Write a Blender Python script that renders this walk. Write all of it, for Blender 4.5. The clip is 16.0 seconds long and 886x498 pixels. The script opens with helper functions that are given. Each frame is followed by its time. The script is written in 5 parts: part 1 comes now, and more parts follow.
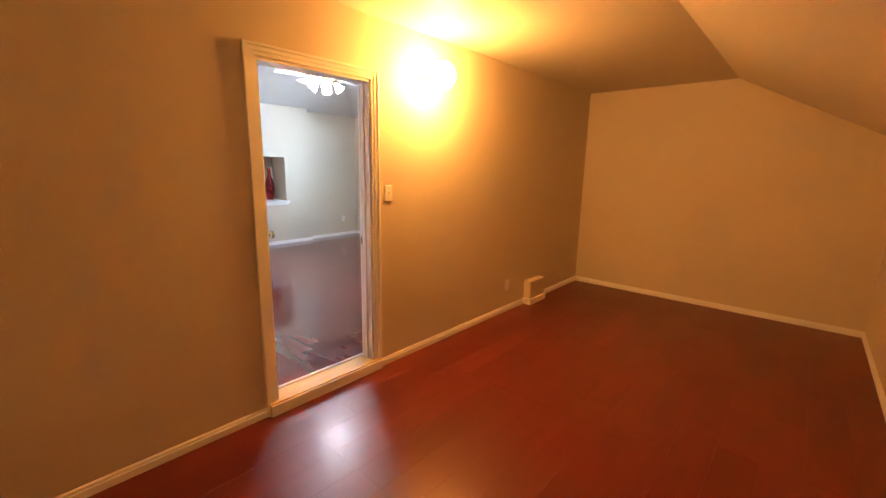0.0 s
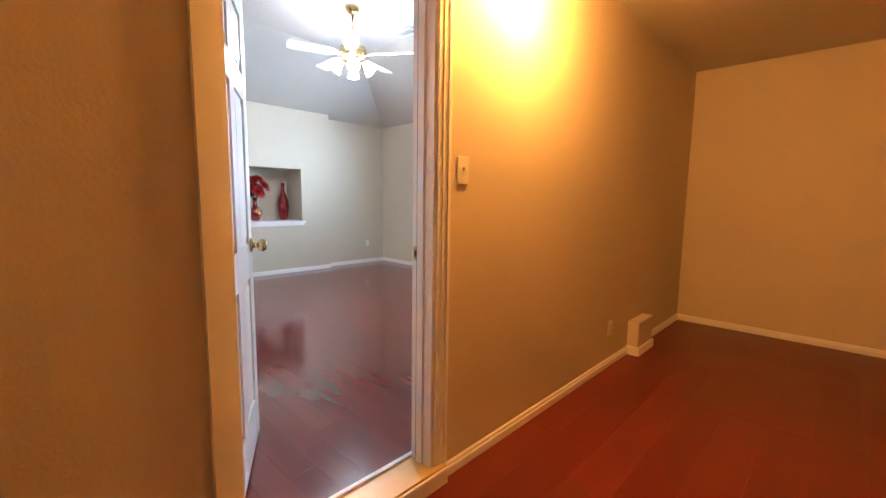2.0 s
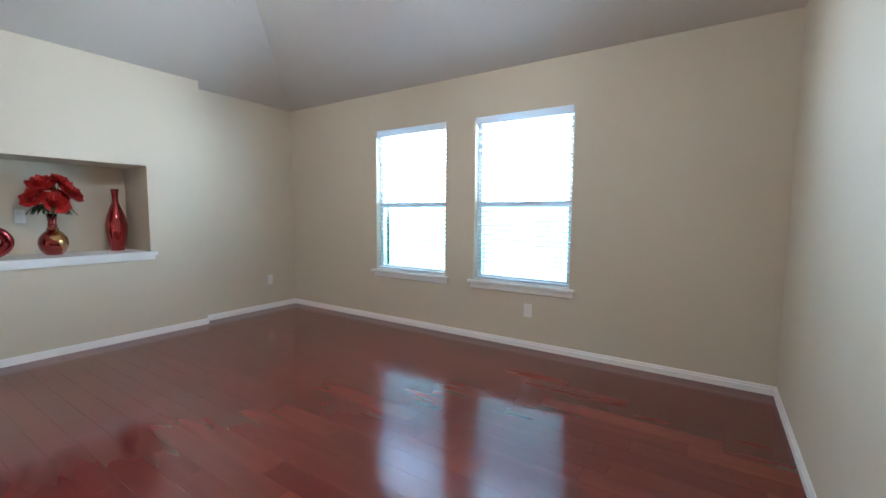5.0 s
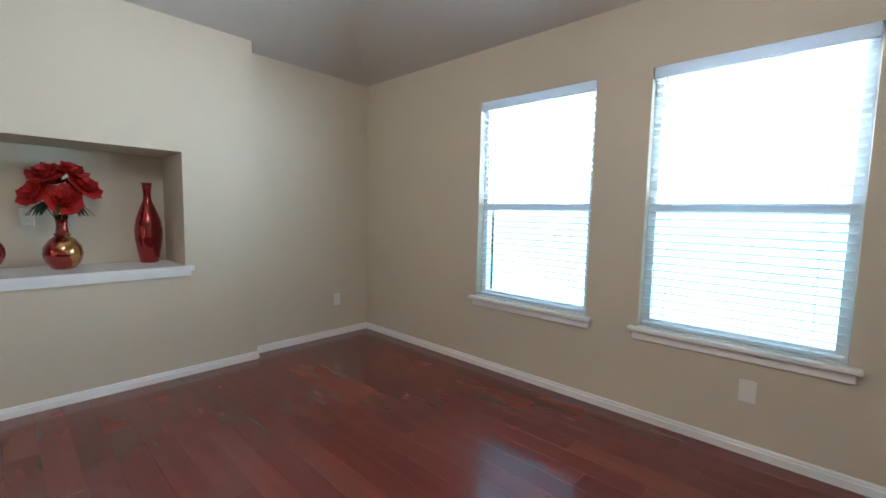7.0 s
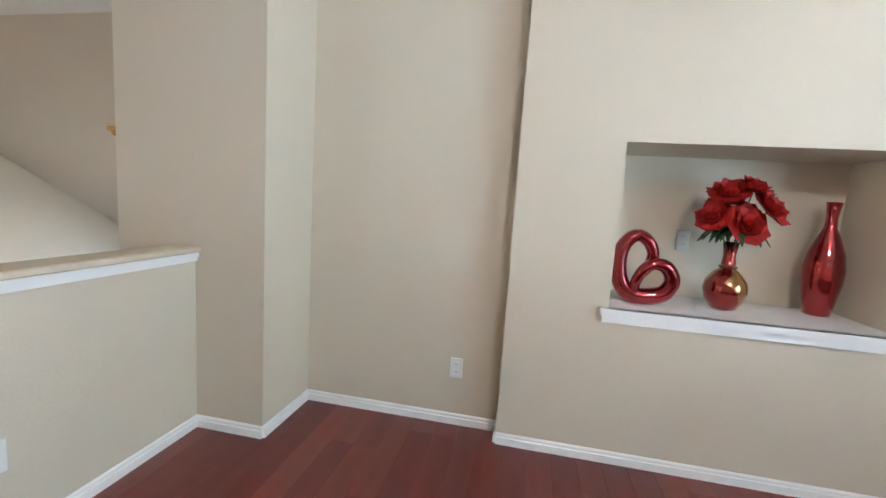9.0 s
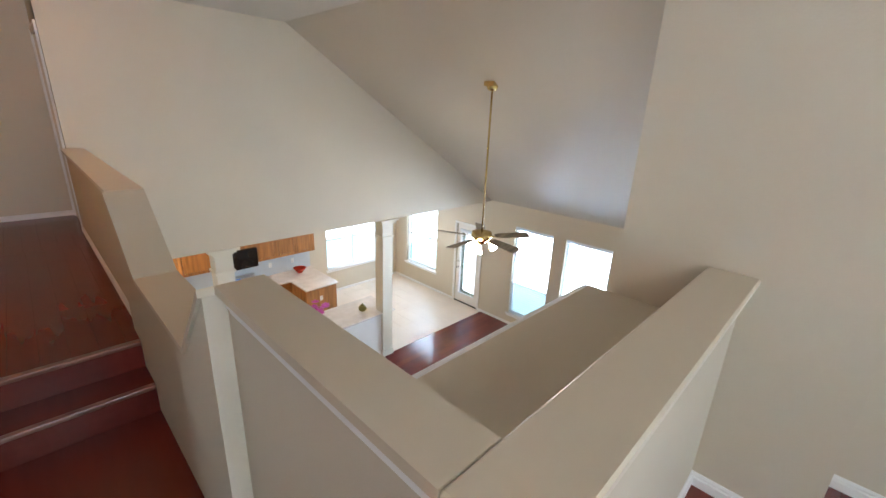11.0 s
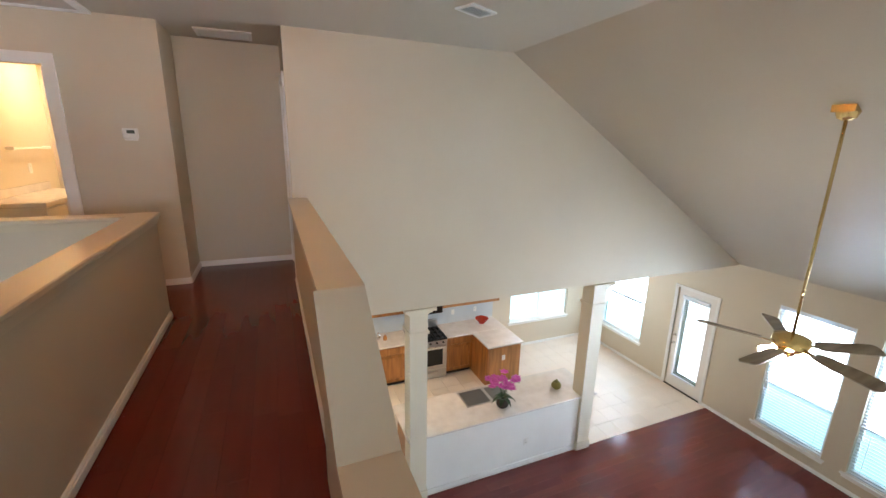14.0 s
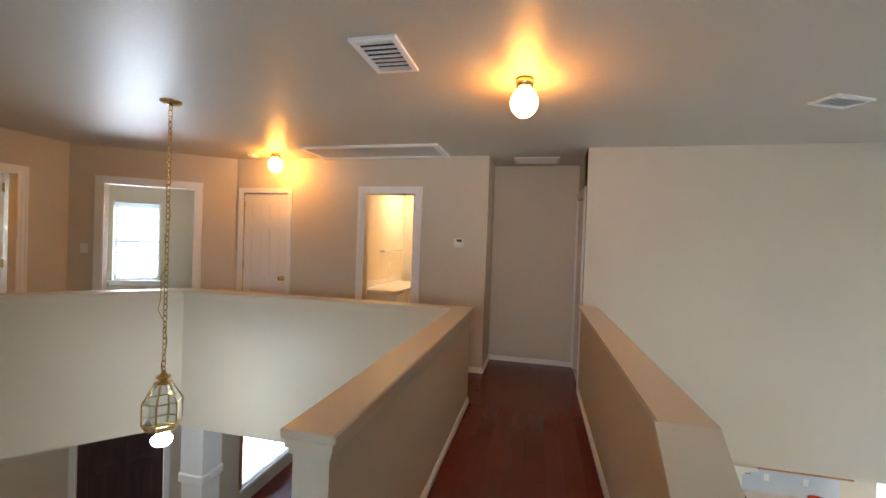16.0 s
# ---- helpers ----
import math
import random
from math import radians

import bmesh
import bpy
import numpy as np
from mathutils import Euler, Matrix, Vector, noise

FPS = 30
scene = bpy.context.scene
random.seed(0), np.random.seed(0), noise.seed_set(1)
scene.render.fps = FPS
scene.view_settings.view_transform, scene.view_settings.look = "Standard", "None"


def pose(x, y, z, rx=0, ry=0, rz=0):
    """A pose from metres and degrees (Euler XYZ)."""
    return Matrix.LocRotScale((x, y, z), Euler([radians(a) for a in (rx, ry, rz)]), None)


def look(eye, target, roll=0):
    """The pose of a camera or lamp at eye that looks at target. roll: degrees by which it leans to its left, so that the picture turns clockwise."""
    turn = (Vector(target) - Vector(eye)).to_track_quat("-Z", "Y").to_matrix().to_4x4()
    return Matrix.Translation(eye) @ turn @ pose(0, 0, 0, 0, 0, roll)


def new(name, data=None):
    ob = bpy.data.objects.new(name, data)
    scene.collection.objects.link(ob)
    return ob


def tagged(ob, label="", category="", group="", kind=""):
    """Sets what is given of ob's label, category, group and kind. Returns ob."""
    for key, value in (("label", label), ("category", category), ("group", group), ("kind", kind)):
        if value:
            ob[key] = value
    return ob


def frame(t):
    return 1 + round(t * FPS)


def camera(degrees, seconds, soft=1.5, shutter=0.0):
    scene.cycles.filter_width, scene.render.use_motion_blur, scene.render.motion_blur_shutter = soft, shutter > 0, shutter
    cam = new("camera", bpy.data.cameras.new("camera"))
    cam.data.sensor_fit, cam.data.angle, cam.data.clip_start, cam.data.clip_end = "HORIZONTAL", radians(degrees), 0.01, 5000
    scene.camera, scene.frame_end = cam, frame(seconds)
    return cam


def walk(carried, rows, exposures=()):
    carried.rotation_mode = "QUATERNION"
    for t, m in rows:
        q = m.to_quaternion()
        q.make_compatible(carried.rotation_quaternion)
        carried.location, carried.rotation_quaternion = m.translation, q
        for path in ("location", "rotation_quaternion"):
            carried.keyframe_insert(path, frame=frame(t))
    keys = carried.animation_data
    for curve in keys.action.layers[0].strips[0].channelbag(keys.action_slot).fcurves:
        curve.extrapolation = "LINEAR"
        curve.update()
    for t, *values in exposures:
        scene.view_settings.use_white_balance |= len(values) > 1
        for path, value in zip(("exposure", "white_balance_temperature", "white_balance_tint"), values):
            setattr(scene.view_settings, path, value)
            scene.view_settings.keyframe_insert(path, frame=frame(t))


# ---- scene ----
cam = camera(94.2, 16.0)
PATH = [
    (0, (7.296, -5.523, 1.465), (5.999, -4.051, 1.073), 1.1),
    (0.5, (7.155, -5.415, 1.357), (5.855, -3.943, 0.978), 1.0),
    (1, (6.895, -5.199, 1.245), (5.581, -3.734, 0.891), 1.0),
    (1.5, (6.554, -5.001, 1.139), (5.212, -3.543, 0.873), 1.0),
    (2, (6.128, -4.818, 1.139), (4.749, -3.389, 0.904), 0.8),
    (2.5, (5.722, -4.588, 1.097), (4.315, -3.183, 0.886), 0.9),
    (3, (5.316, -4.366, 1.077), (3.913, -2.953, 0.892), 0.9),
    (3.5, (4.992, -4.132, 1.078), (3.661, -2.65, 0.9), 0.6),
    (4, (4.793, -3.891, 1.109), (3.627, -2.275, 0.934), 0.6),
    (6.5, (3.669, -2.72, 1.19), (2.597, -1.039, 1.023), 0.4),
    (7, (3.327, -2.581, 1.202), (1.977, -1.116, 1.027), 1.2),
    (7.5, (2.992, -2.597, 1.22), (1.354, -1.463, 1.045), 2.1),
    (8, (2.635, -2.824, 1.247), (0.773, -2.118, 1.065), 2.8),
    (8.5, (2.337, -3.07, 1.274), (0.356, -2.908, 1.051), 3.4),
    (9, (2.107, -3.344, 1.265), (0.159, -3.727, 1.025), 3.7),
    (9.5, (1.991, -3.763, 1.326), (0.194, -4.594, 1.046), 3.8),
    (10, (1.883, -4.162, 1.372), (0.31, -5.34, 1.0), 3.8),
    (10.2, (1.838, -4.311, 1.395), (0.348, -5.573, 0.957), 3.5),
    (11.3, (2.18, -4.95, 1.49), (0.85, -6.27, 0.77), 2.6),
    (12.5, (1.687, -5.603, 1.568), (0.641, -6.846, 0.401), 1.4),
    (13, (1.773, -5.791, 1.55), (0.692, -7.15, 0.558), 1.4),
    (13.5, (1.839, -6.033, 1.557), (0.847, -7.585, 0.778), 1.1),
    (14, (1.943, -6.22, 1.516), (1.203, -8.012, 1.024), 1.1),
    (14.5, (2.068, -6.311, 1.52), (1.662, -8.248, 1.232), 1.4),
    (15, (2.168, -6.308, 1.531), (2.115, -8.303, 1.387), 1.9),
    (15.5, (2.213, -6.306, 1.525), (2.45, -8.291, 1.466), 1.9),
    (16, (2.227, -6.287, 1.528), (2.677, -8.236, 1.505), 2.0),
]
walk(cam, [(t, look(eye, target, roll)) for t, eye, target, roll in PATH],
     exposures=[(0, 1.15, 5900, 11), (2.3, 1.0, 5850, 11), (3, 0.62, 5350, 10), (4, 0.55, 5800, 8), (6.5, 0.4, 6200, 8), (7.5, 0.28, 6450, 9), (8, 0.55, 6350, 9), (9, 0.9, 6500, 13), (10, 0.78, 6600, 14), (12.5, 1.0, 6550, 14), (14, 0.85, 6650, 13), (16, 0.72, 6600, 11)])

# ---- world and light ----
world = bpy.data.worlds.new("sky")
scene.world = world
world.use_nodes = True
wn = world.node_tree
sky = wn.nodes.new("ShaderNodeTexSky")
sky.sky_type = "NISHITA"
sky.sun_disc = False
sky.sun_elevation = radians(48)
sky.sun_rotation = radians(160)
wn.links.new(sky.outputs[0], wn.nodes["Background"].inputs[0])
wn.nodes["Background"].inputs[1].default_value = 0.12
sun = new("sun", bpy.data.lights.new("sun", "SUN"))
sun.data.energy, sun.data.angle, sun.data.color = 2.0, radians(0.6), (1.0, 0.95, 0.88)
sun.matrix_world = look((30, -40, 45), (0, -5, 0))


def window_pair(centre, facing, w, z0, z1, split, power, low):
    """Daylight of a window: bright sky over its upper part, garden light through its lower part."""
    zm = z0 + (z1 - z0) * split
    for za, zb, p, c in ((zm, z1, power, SKY_TINT), (z0, zm, low, GARDEN_TINT)):
        window_light("window_light", (centre[0], centre[1], (za + zb) / 2), facing, w, zb - za - 0.01, p, c)


SKY_TINT, GARDEN_TINT = (0.62, 0.80, 1.0), (0.42, 0.82, 1.0)


def window_light(name, centre, facing, w, h, power, color=(0.74, 0.87, 1.0)):
    """Daylight of one window, just outside its pane."""
    ob = new(name, bpy.data.lights.new(name, "AREA"))
    ob.data.shape, ob.data.size, ob.data.size_y = "RECTANGLE", w, h
    ob.data.energy, ob.data.color = power, color
    ob.matrix_world = look(centre, Vector(centre) + Vector(facing))
    return ob


# ---- materials ----
def mat(name, color, rough=0.5, metal=0.0, vary=0.08, scale=3.0, bump=0.0, bump_scale=120.0, coat=0.0, emit=0.0,
        emit_color=None, trans=0.0, ior=1.45, color2=None):
    m = bpy.data.materials.new(name)
    m.use_nodes = True
    nt, b = m.node_tree, m.node_tree.nodes["Principled BSDF"]
    b.inputs["Roughness"].default_value = rough
    b.inputs["Metallic"].default_value = metal
    b.inputs["Coat Weight"].default_value = coat
    b.inputs["Coat Roughness"].default_value = 0.12
    b.inputs["Transmission Weight"].default_value = trans
    b.inputs["IOR"].default_value = ior
    geo = nt.nodes.new("ShaderNodeNewGeometry")
    n1 = nt.nodes.new("ShaderNodeTexNoise")
    n1.inputs["Scale"].default_value = scale
    n1.inputs["Detail"].default_value = 6
    nt.links.new(geo.outputs["Position"], n1.inputs["Vector"])
    mix = nt.nodes.new("ShaderNodeMix")
    mix.data_type = "RGBA"
    c2 = color2 or tuple(max(0.0, c * (1 - 2 * vary)) for c in color)
    mix.inputs[6].default_value = (*[min(1, c * (1 + vary)) for c in color], 1)
    mix.inputs[7].default_value = (*c2, 1)
    nt.links.new(n1.outputs["Fac"], mix.inputs[0])
    nt.links.new(mix.outputs[2], b.inputs["Base Color"])
    if bump:
        n2 = nt.nodes.new("ShaderNodeTexNoise")
        n2.inputs["Scale"].default_value = bump_scale
        n2.inputs["Detail"].default_value = 4
        nt.links.new(geo.outputs["Position"], n2.inputs["Vector"])
        bp = nt.nodes.new("ShaderNodeBump")
        bp.inputs["Strength"].default_value = bump
        bp.inputs["Distance"].default_value = 0.004
        nt.links.new(n2.outputs["Fac"], bp.inputs["Height"])
        nt.links.new(bp.outputs[0], b.inputs["Normal"])
    if emit:
        b.inputs["Emission Color"].default_value = (*(emit_color or color), 1)
        b.inputs["Emission Strength"].default_value = emit
    return m


def wood_mat(name, dark, mid, light, rough, along, random_from="object", coat=0.0, grain=1.0, relief=0.004):
    """Boards: one tone a board, long grain along the axis given."""
    m = bpy.data.materials.new(name)
    m.use_nodes = True
    nt, b = m.node_tree, m.node_tree.nodes["Principled BSDF"]
    geo = nt.nodes.new("ShaderNodeNewGeometry")
    if random_from == "object":
        rnd = nt.nodes.new("ShaderNodeObjectInfo").outputs["Random"]
    else:
        rnd = geo.outputs["Random Per Island"]
    ramp = nt.nodes.new("ShaderNodeValToRGB")
    e = ramp.color_ramp.elements
    e[0].color, e[1].color = (*dark, 1), (*light, 1)
    k = e.new(0.78)
    k.color = (*mid, 1)
    nt.links.new(rnd, ramp.inputs[0])
    mp = nt.nodes.new("ShaderNodeMapping")
    mp.inputs["Scale"].default_value = (1.5, 16, 16) if along == "x" else (16, 1.5, 16) if along == "y" else (16, 16, 1.5)
    off = nt.nodes.new("ShaderNodeVectorMath")
    off.operation = "MULTIPLY_ADD"
    off.inputs[1].default_value = (37, 37, 37)
    nt.links.new(rnd, off.inputs[0])
    nt.links.new(geo.outputs["Position"], off.inputs[2])
    nt.links.new(off.outputs[0], mp.inputs["Vector"])
    n1 = nt.nodes.new("ShaderNodeTexNoise")
    n1.inputs["Scale"].default_value = 1.0
    n1.inputs["Detail"].default_value = 1.5
    nt.links.new(mp.outputs[0], n1.inputs["Vector"])
    mr = nt.nodes.new("ShaderNodeMapRange")
    mr.inputs[1].default_value, mr.inputs[2].default_value = 0.3, 0.75
    mr.inputs[3].default_value, mr.inputs[4].default_value = 1 - 0.35 * grain, 1 + 0.25 * grain
    nt.links.new(n1.outputs["Fac"], mr.inputs[0])
    mul = nt.nodes.new("ShaderNodeMix")
    mul.data_type, mul.blend_type = "RGBA", "MULTIPLY"
    mul.inputs[0].default_value = 1.0
    nt.links.new(ramp.outputs[0], mul.inputs[6])
    nt.links.new(mr.outputs[0], mul.inputs[7])
    nt.links.new(mul.outputs[2], b.inputs["Base Color"])
    n3 = nt.nodes.new("ShaderNodeTexNoise")
    n3.inputs["Scale"].default_value = 2.2
    nt.links.new(geo.outputs["Position"], n3.inputs["Vector"])
    r2 = nt.nodes.new("ShaderNodeMapRange")
    r2.inputs[3].default_value, r2.inputs[4].default_value = rough * 0.75, rough * 1.3
    nt.links.new(n3.outputs["Fac"], r2.inputs[0])
    nt.links.new(r2.outputs[0], b.inputs["Roughness"])
    b.inputs["Coat Weight"].default_value = coat
    b.inputs["Specular IOR Level"].default_value = 0.45
    b.inputs["Coat Roughness"].default_value = 0.13
    bp = nt.nodes.new("ShaderNodeBump")
    bp.inputs["Strength"].default_value, bp.inputs["Distance"].default_value = relief, 0.001
    nt.links.new(n1.outputs["Fac"], bp.inputs["Height"])
    nt.links.new(bp.outputs[0], b.inputs["Normal"])
    return m


M_WALL = mat("beige_wall_paint", (0.61, 0.545, 0.43), 0.62, vary=0.03, scale=1.3, bump=0.25, bump_scale=90)
M_CEIL = mat("ceiling_paint", (0.56, 0.53, 0.48), 0.5, vary=0.03, scale=0.9, bump=0.3, bump_scale=60)
M_CEIL_H = mat("satin_ceiling_paint", (0.53, 0.485, 0.405), 0.43, vary=0.03, scale=0.9, bump=0.35, bump_scale=28)
M_TRIM = mat("white_trim_paint", (0.84, 0.84, 0.82), 0.35, vary=0.03, scale=4)
M_DOOR = mat("white_door_paint", (0.80, 0.78, 0.74), 0.38, vary=0.02, scale=3)
M_CREAM = mat("cream_column_paint", (0.74, 0.69, 0.57), 0.45, vary=0.03, scale=2)
M_BRASS = mat("polished_brass", (0.72, 0.55, 0.26), 0.24, metal=1.0, vary=0.05, scale=20)
M_STEEL = mat("brushed_steel", (0.55, 0.54, 0.52), 0.3, metal=1.0, vary=0.06, scale=30)
M_CHROME = mat("chrome", (0.75, 0.75, 0.75), 0.1, metal=1.0, vary=0.02)
M_BLACK = mat("black_enamel", (0.012, 0.012, 0.013), 0.18, vary=0.1)
M_DARK = mat("dark_gap", (0.03, 0.027, 0.024), 0.7, vary=0.2)
M_PLATE = mat("white_plastic", (0.78, 0.77, 0.73), 0.3, vary=0.02)
M_GLASS = mat("window_glass", (1, 1, 1), 0.02, vary=0.0, trans=1.0, ior=1.05)
M_VINYL = mat("white_vinyl_frame", (0.78, 0.82, 0.84), 0.35, vary=0.02)
M_SLAT = mat("white_blind_slat", (0.80, 0.83, 0.86), 0.45, vary=0.02)
snt = M_SLAT.node_tree
stl, smx = snt.nodes.new("ShaderNodeBsdfTranslucent"), snt.nodes.new("ShaderNodeMixShader")
stl.inputs[0].default_value = (0.72, 0.84, 0.9, 1)
smx.inputs[0].default_value = 0.28
snt.links.new(snt.nodes["Principled BSDF"].outputs[0], smx.inputs[1])
snt.links.new(stl.outputs[0], smx.inputs[2])
snt.links.new(smx.outputs[0], snt.nodes["Material Output"].inputs[0])
M_GLOW_W = mat("lit_warm_globe", (1, 0.8, 0.5), 0.4, emit=46, emit_color=(1.0, 0.40, 0.07))
M_GLOW_N = mat("lit_white_shade", (1, 0.95, 0.88), 0.4, emit=115, emit_color=(0.98, 0.97, 1.0))
M_GLOW_C = mat("lit_cool_bulb", (1, 1, 1), 0.4, emit=150, emit_color=(0.76, 0.88, 1.0))
M_RED = mat("red_lustre_glaze", (0.36, 0.010, 0.016), 0.13, metal=0.75, vary=0.35, scale=14, coat=1.0, color2=(0.10, 0.003, 0.006))
def patched_glaze(name, stops, scale, stretch):
    """Lustre glaze in hard-edged patches of several tones under a clear coat."""
    m = mat(name, (0.3, 0.02, 0.02), 0.11, metal=0.75, vary=0.2, scale=14, coat=1.0)
    nt, b = m.node_tree, m.node_tree.nodes["Principled BSDF"]
    co, mp_, vo, rp = (nt.nodes.new(k) for k in ("ShaderNodeTexCoord", "ShaderNodeMapping", "ShaderNodeTexVoronoi", "ShaderNodeValToRGB"))
    mp_.inputs["Scale"].default_value = stretch
    vo.inputs["Scale"].default_value = scale
    rp.color_ramp.interpolation = "CONSTANT"
    e = rp.color_ramp.elements
    e[0].position, e[0].color = 0.0, (*stops[0][1], 1)
    e[1].position, e[1].color = stops[1][0], (*stops[1][1], 1)
    for p, c in stops[2:]:
        k = e.new(p)
        k.color = (*c, 1)
    sp_ = nt.nodes.new("ShaderNodeSeparateColor")
    nt.links.new(co.outputs["Object"], mp_.inputs["Vector"])
    nt.links.new(mp_.outputs[0], vo.inputs["Vector"])
    nt.links.new(vo.outputs["Color"], sp_.inputs[0])
    nt.links.new(sp_.outputs[0], rp.inputs[0])
    nt.links.new(rp.outputs[0], b.inputs["Base Color"])
    return m


M_REDV = patched_glaze("patched_copper_glaze", ((0.0, (0.30, 0.02, 0.015)), (0.4, (0.42, 0.09, 0.03)), (0.58, (0.50, 0.27, 0.09)), (0.72, (0.05, 0.008, 0.008)), (0.82, (0.36, 0.03, 0.02))), 11.0, (1, 1, 0.7))
M_REDB = patched_glaze("patched_red_glaze", ((0.0, (0.34, 0.012, 0.014)), (0.5, (0.22, 0.006, 0.008)), (0.72, (0.45, 0.06, 0.02)), (0.86, (0.10, 0.004, 0.006))), 11.0, (1, 1, 0.35))
M_PETAL = mat("red_silk_petal", (0.42, 0.012, 0.01), 0.6, vary=0.25, scale=30)
M_LEAF = mat("dark_green_leaf", (0.03, 0.07, 0.025), 0.5, vary=0.25, scale=25)
M_PINK = mat("magenta_orchid_petal", (0.62, 0.08, 0.42), 0.5, vary=0.2, scale=30)
M_COUNTER = mat("white_marble_counter", (0.80, 0.77, 0.74), 0.12, vary=0.05, scale=7, color2=(0.60, 0.55, 0.51))
M_SPLASH = mat("pale_blue_backsplash", (0.52, 0.57, 0.60), 0.3, vary=0.05, scale=6)
M_TILE = mat("cream_floor_tile", (0.78, 0.70, 0.61), 0.3, vary=0.05, scale=2.5)
M_GROUT = mat("grout", (0.775, 0.695, 0.605), 0.8, vary=0.1, scale=20)
M_GROUT_L = mat("white_grout", (0.7, 0.68, 0.64), 0.8, vary=0.1, scale=20)
M_SLATE = mat("black_floor_tile", (0.03, 0.034, 0.04), 0.3, vary=0.3, scale=6, color2=(0.018, 0.02, 0.024))
M_HEARTH = mat("dark_green_slate", (0.03, 0.05, 0.058), 0.3, vary=0.3, scale=4, color2=(0.05, 0.07, 0.075))
M_COPPER = mat("brown_copper_glaze", (0.24, 0.10, 0.045), 0.22, metal=0.5, vary=0.3, scale=8, coat=0.8)
M_PLUM = mat("plum_glaze", (0.13, 0.02, 0.04), 0.2, metal=0.3, vary=0.3, scale=8, coat=0.8)
M_OAK = wood_mat("honey_oak", (0.36, 0.15, 0.04), (0.42, 0.18, 0.05), (0.50, 0.22, 0.07), 0.35, "z", coat=0.3)
# Sill wood: the wall lamp's yellow light is mixed into its colour.
M_THRESH = wood_mat("lamp_yellow_sill_wood", (0.66, 0.44, 0.10), (0.72, 0.49, 0.12), (0.75, 0.52, 0.15), 0.35, "y", coat=0.2, grain=0.4)
M_FDOOR = wood_mat("dark_mahogany", (0.05, 0.02, 0.02), (0.055, 0.022, 0.022), (0.06, 0.025, 0.025), 0.4, "z")
M_GLOW_L = mat("lit_living_fan_shade", (1, 0.95, 0.88), 0.4, emit=75, emit_color=(1.0, 0.93, 0.82))
M_BLADE = mat("white_fan_blade", (0.74, 0.74, 0.73), 0.35, vary=0.02)
M_BLADE2 = wood_mat("grey_beige_fan_blade", (0.30, 0.26, 0.19), (0.34, 0.29, 0.22), (0.38, 0.33, 0.25), 0.4, "x")
M_RED_A = wood_mat("cherry_laminate", (0.125, 0.014, 0.008), (0.135, 0.016, 0.009), (0.15, 0.019, 0.011), 0.32, "y", "object", coat=0.1, grain=0.2, relief=0.0)
CH = ((0.132, 0.021, 0.020), (0.158, 0.027, 0.023), (0.205, 0.041, 0.029))
M_CHERRY = wood_mat("cherry_board", *CH, 0.14, "x", coat=0.4, grain=0.35, relief=0.0)
M_CHERRY_J = wood_mat("cherry_board_far", *CH, 0.14, "x", "island", coat=0.4, grain=0.35, relief=0.0)
M_CHERRY_H = wood_mat("cherry_board_hall", (0.12, 0.016, 0.011), (0.135, 0.018, 0.012), (0.155, 0.023, 0.015), 0.2, "y", "object", coat=0.0, grain=0.3, relief=0.0)
M_CHERRY_HJ = wood_mat("cherry_board_dining", (0.12, 0.016, 0.011), (0.135, 0.018, 0.012), (0.155, 0.023, 0.015), 0.2, "y", "island", coat=0.3, grain=0.3, relief=0.0)
M_GRASS = mat("lawn", (0.06, 0.10, 0.03), 0.9, vary=0.3, scale=1.5)


# ---- building blocks ----
def box(bm, x0, x1, y0, y1, z0, z1, m=None):
    vs = [bm.verts.new(p) for p in ((x0, y0, z0), (x1, y0, z0), (x1, y1, z0), (x0, y1, z0), (x0, y0, z1), (x1, y0, z1), (x1, y1, z1), (x0, y1, z1))]
    if m is not None:
        for v in vs:
            v.co = m @ v.co
    for f in ((3, 2, 1, 0), (4, 5, 6, 7), (0, 1, 5, 4), (1, 2, 6, 5), (2, 3, 7, 6), (3, 0, 4, 7)):
        bm.faces.new([vs[i] for i in f])
    return bm


def bbox(x0, x1, y0, y1, z0, z1, bevel=0.0, m=None, seg=1):
    bm = bmesh.new()
    box(bm, x0, x1, y0, y1, z0, z1)
    if bevel:
        bmesh.ops.bevel(bm, geom=bm.edges[:], offset=bevel, segments=seg, affect="EDGES", profile=0.5)
    if m is not None:
        bmesh.ops.transform(bm, matrix=m, verts=bm.verts)
    return bm


def prism(pts, axis, a0, a1):
    """A flat outline, given in the other two axes, pushed from a0 to a1 along the axis."""
    bm = bmesh.new()
    put = {"x": lambda a, p: (a, p[0], p[1]), "y": lambda a, p: (p[0], a, p[1]), "z": lambda a, p: (p[0], p[1], a)}[axis]
    lo, hi = [bm.verts.new(put(a0, p)) for p in pts], [bm.verts.new(put(a1, p)) for p in pts]
    n = len(pts)
    bm.faces.new(lo), bm.faces.new(hi[::-1])
    for i in range(n):
        bm.faces.new((lo[i], hi[i], hi[(i + 1) % n], lo[(i + 1) % n]))
    bmesh.ops.recalc_face_normals(bm, faces=bm.faces)
    return bm


def lathe(profile, segs=24, m=None):
    """A turned body: (radius, height) from foot to lip."""
    bm = bmesh.new()
    rings = [[bm.verts.new((r * math.cos(2 * math.pi * i / segs), r * math.sin(2 * math.pi * i / segs), z)) for i in range(segs)] for r, z in profile]
    for a, b in zip(rings, rings[1:]):
        for i in range(segs):
            bm.faces.new((a[i], a[(i + 1) % segs], b[(i + 1) % segs], b[i]))
    bm.faces.new(rings[0][::-1]), bm.faces.new(rings[-1])
    if m is not None:
        bmesh.ops.transform(bm, matrix=m, verts=bm.verts)
    return bm


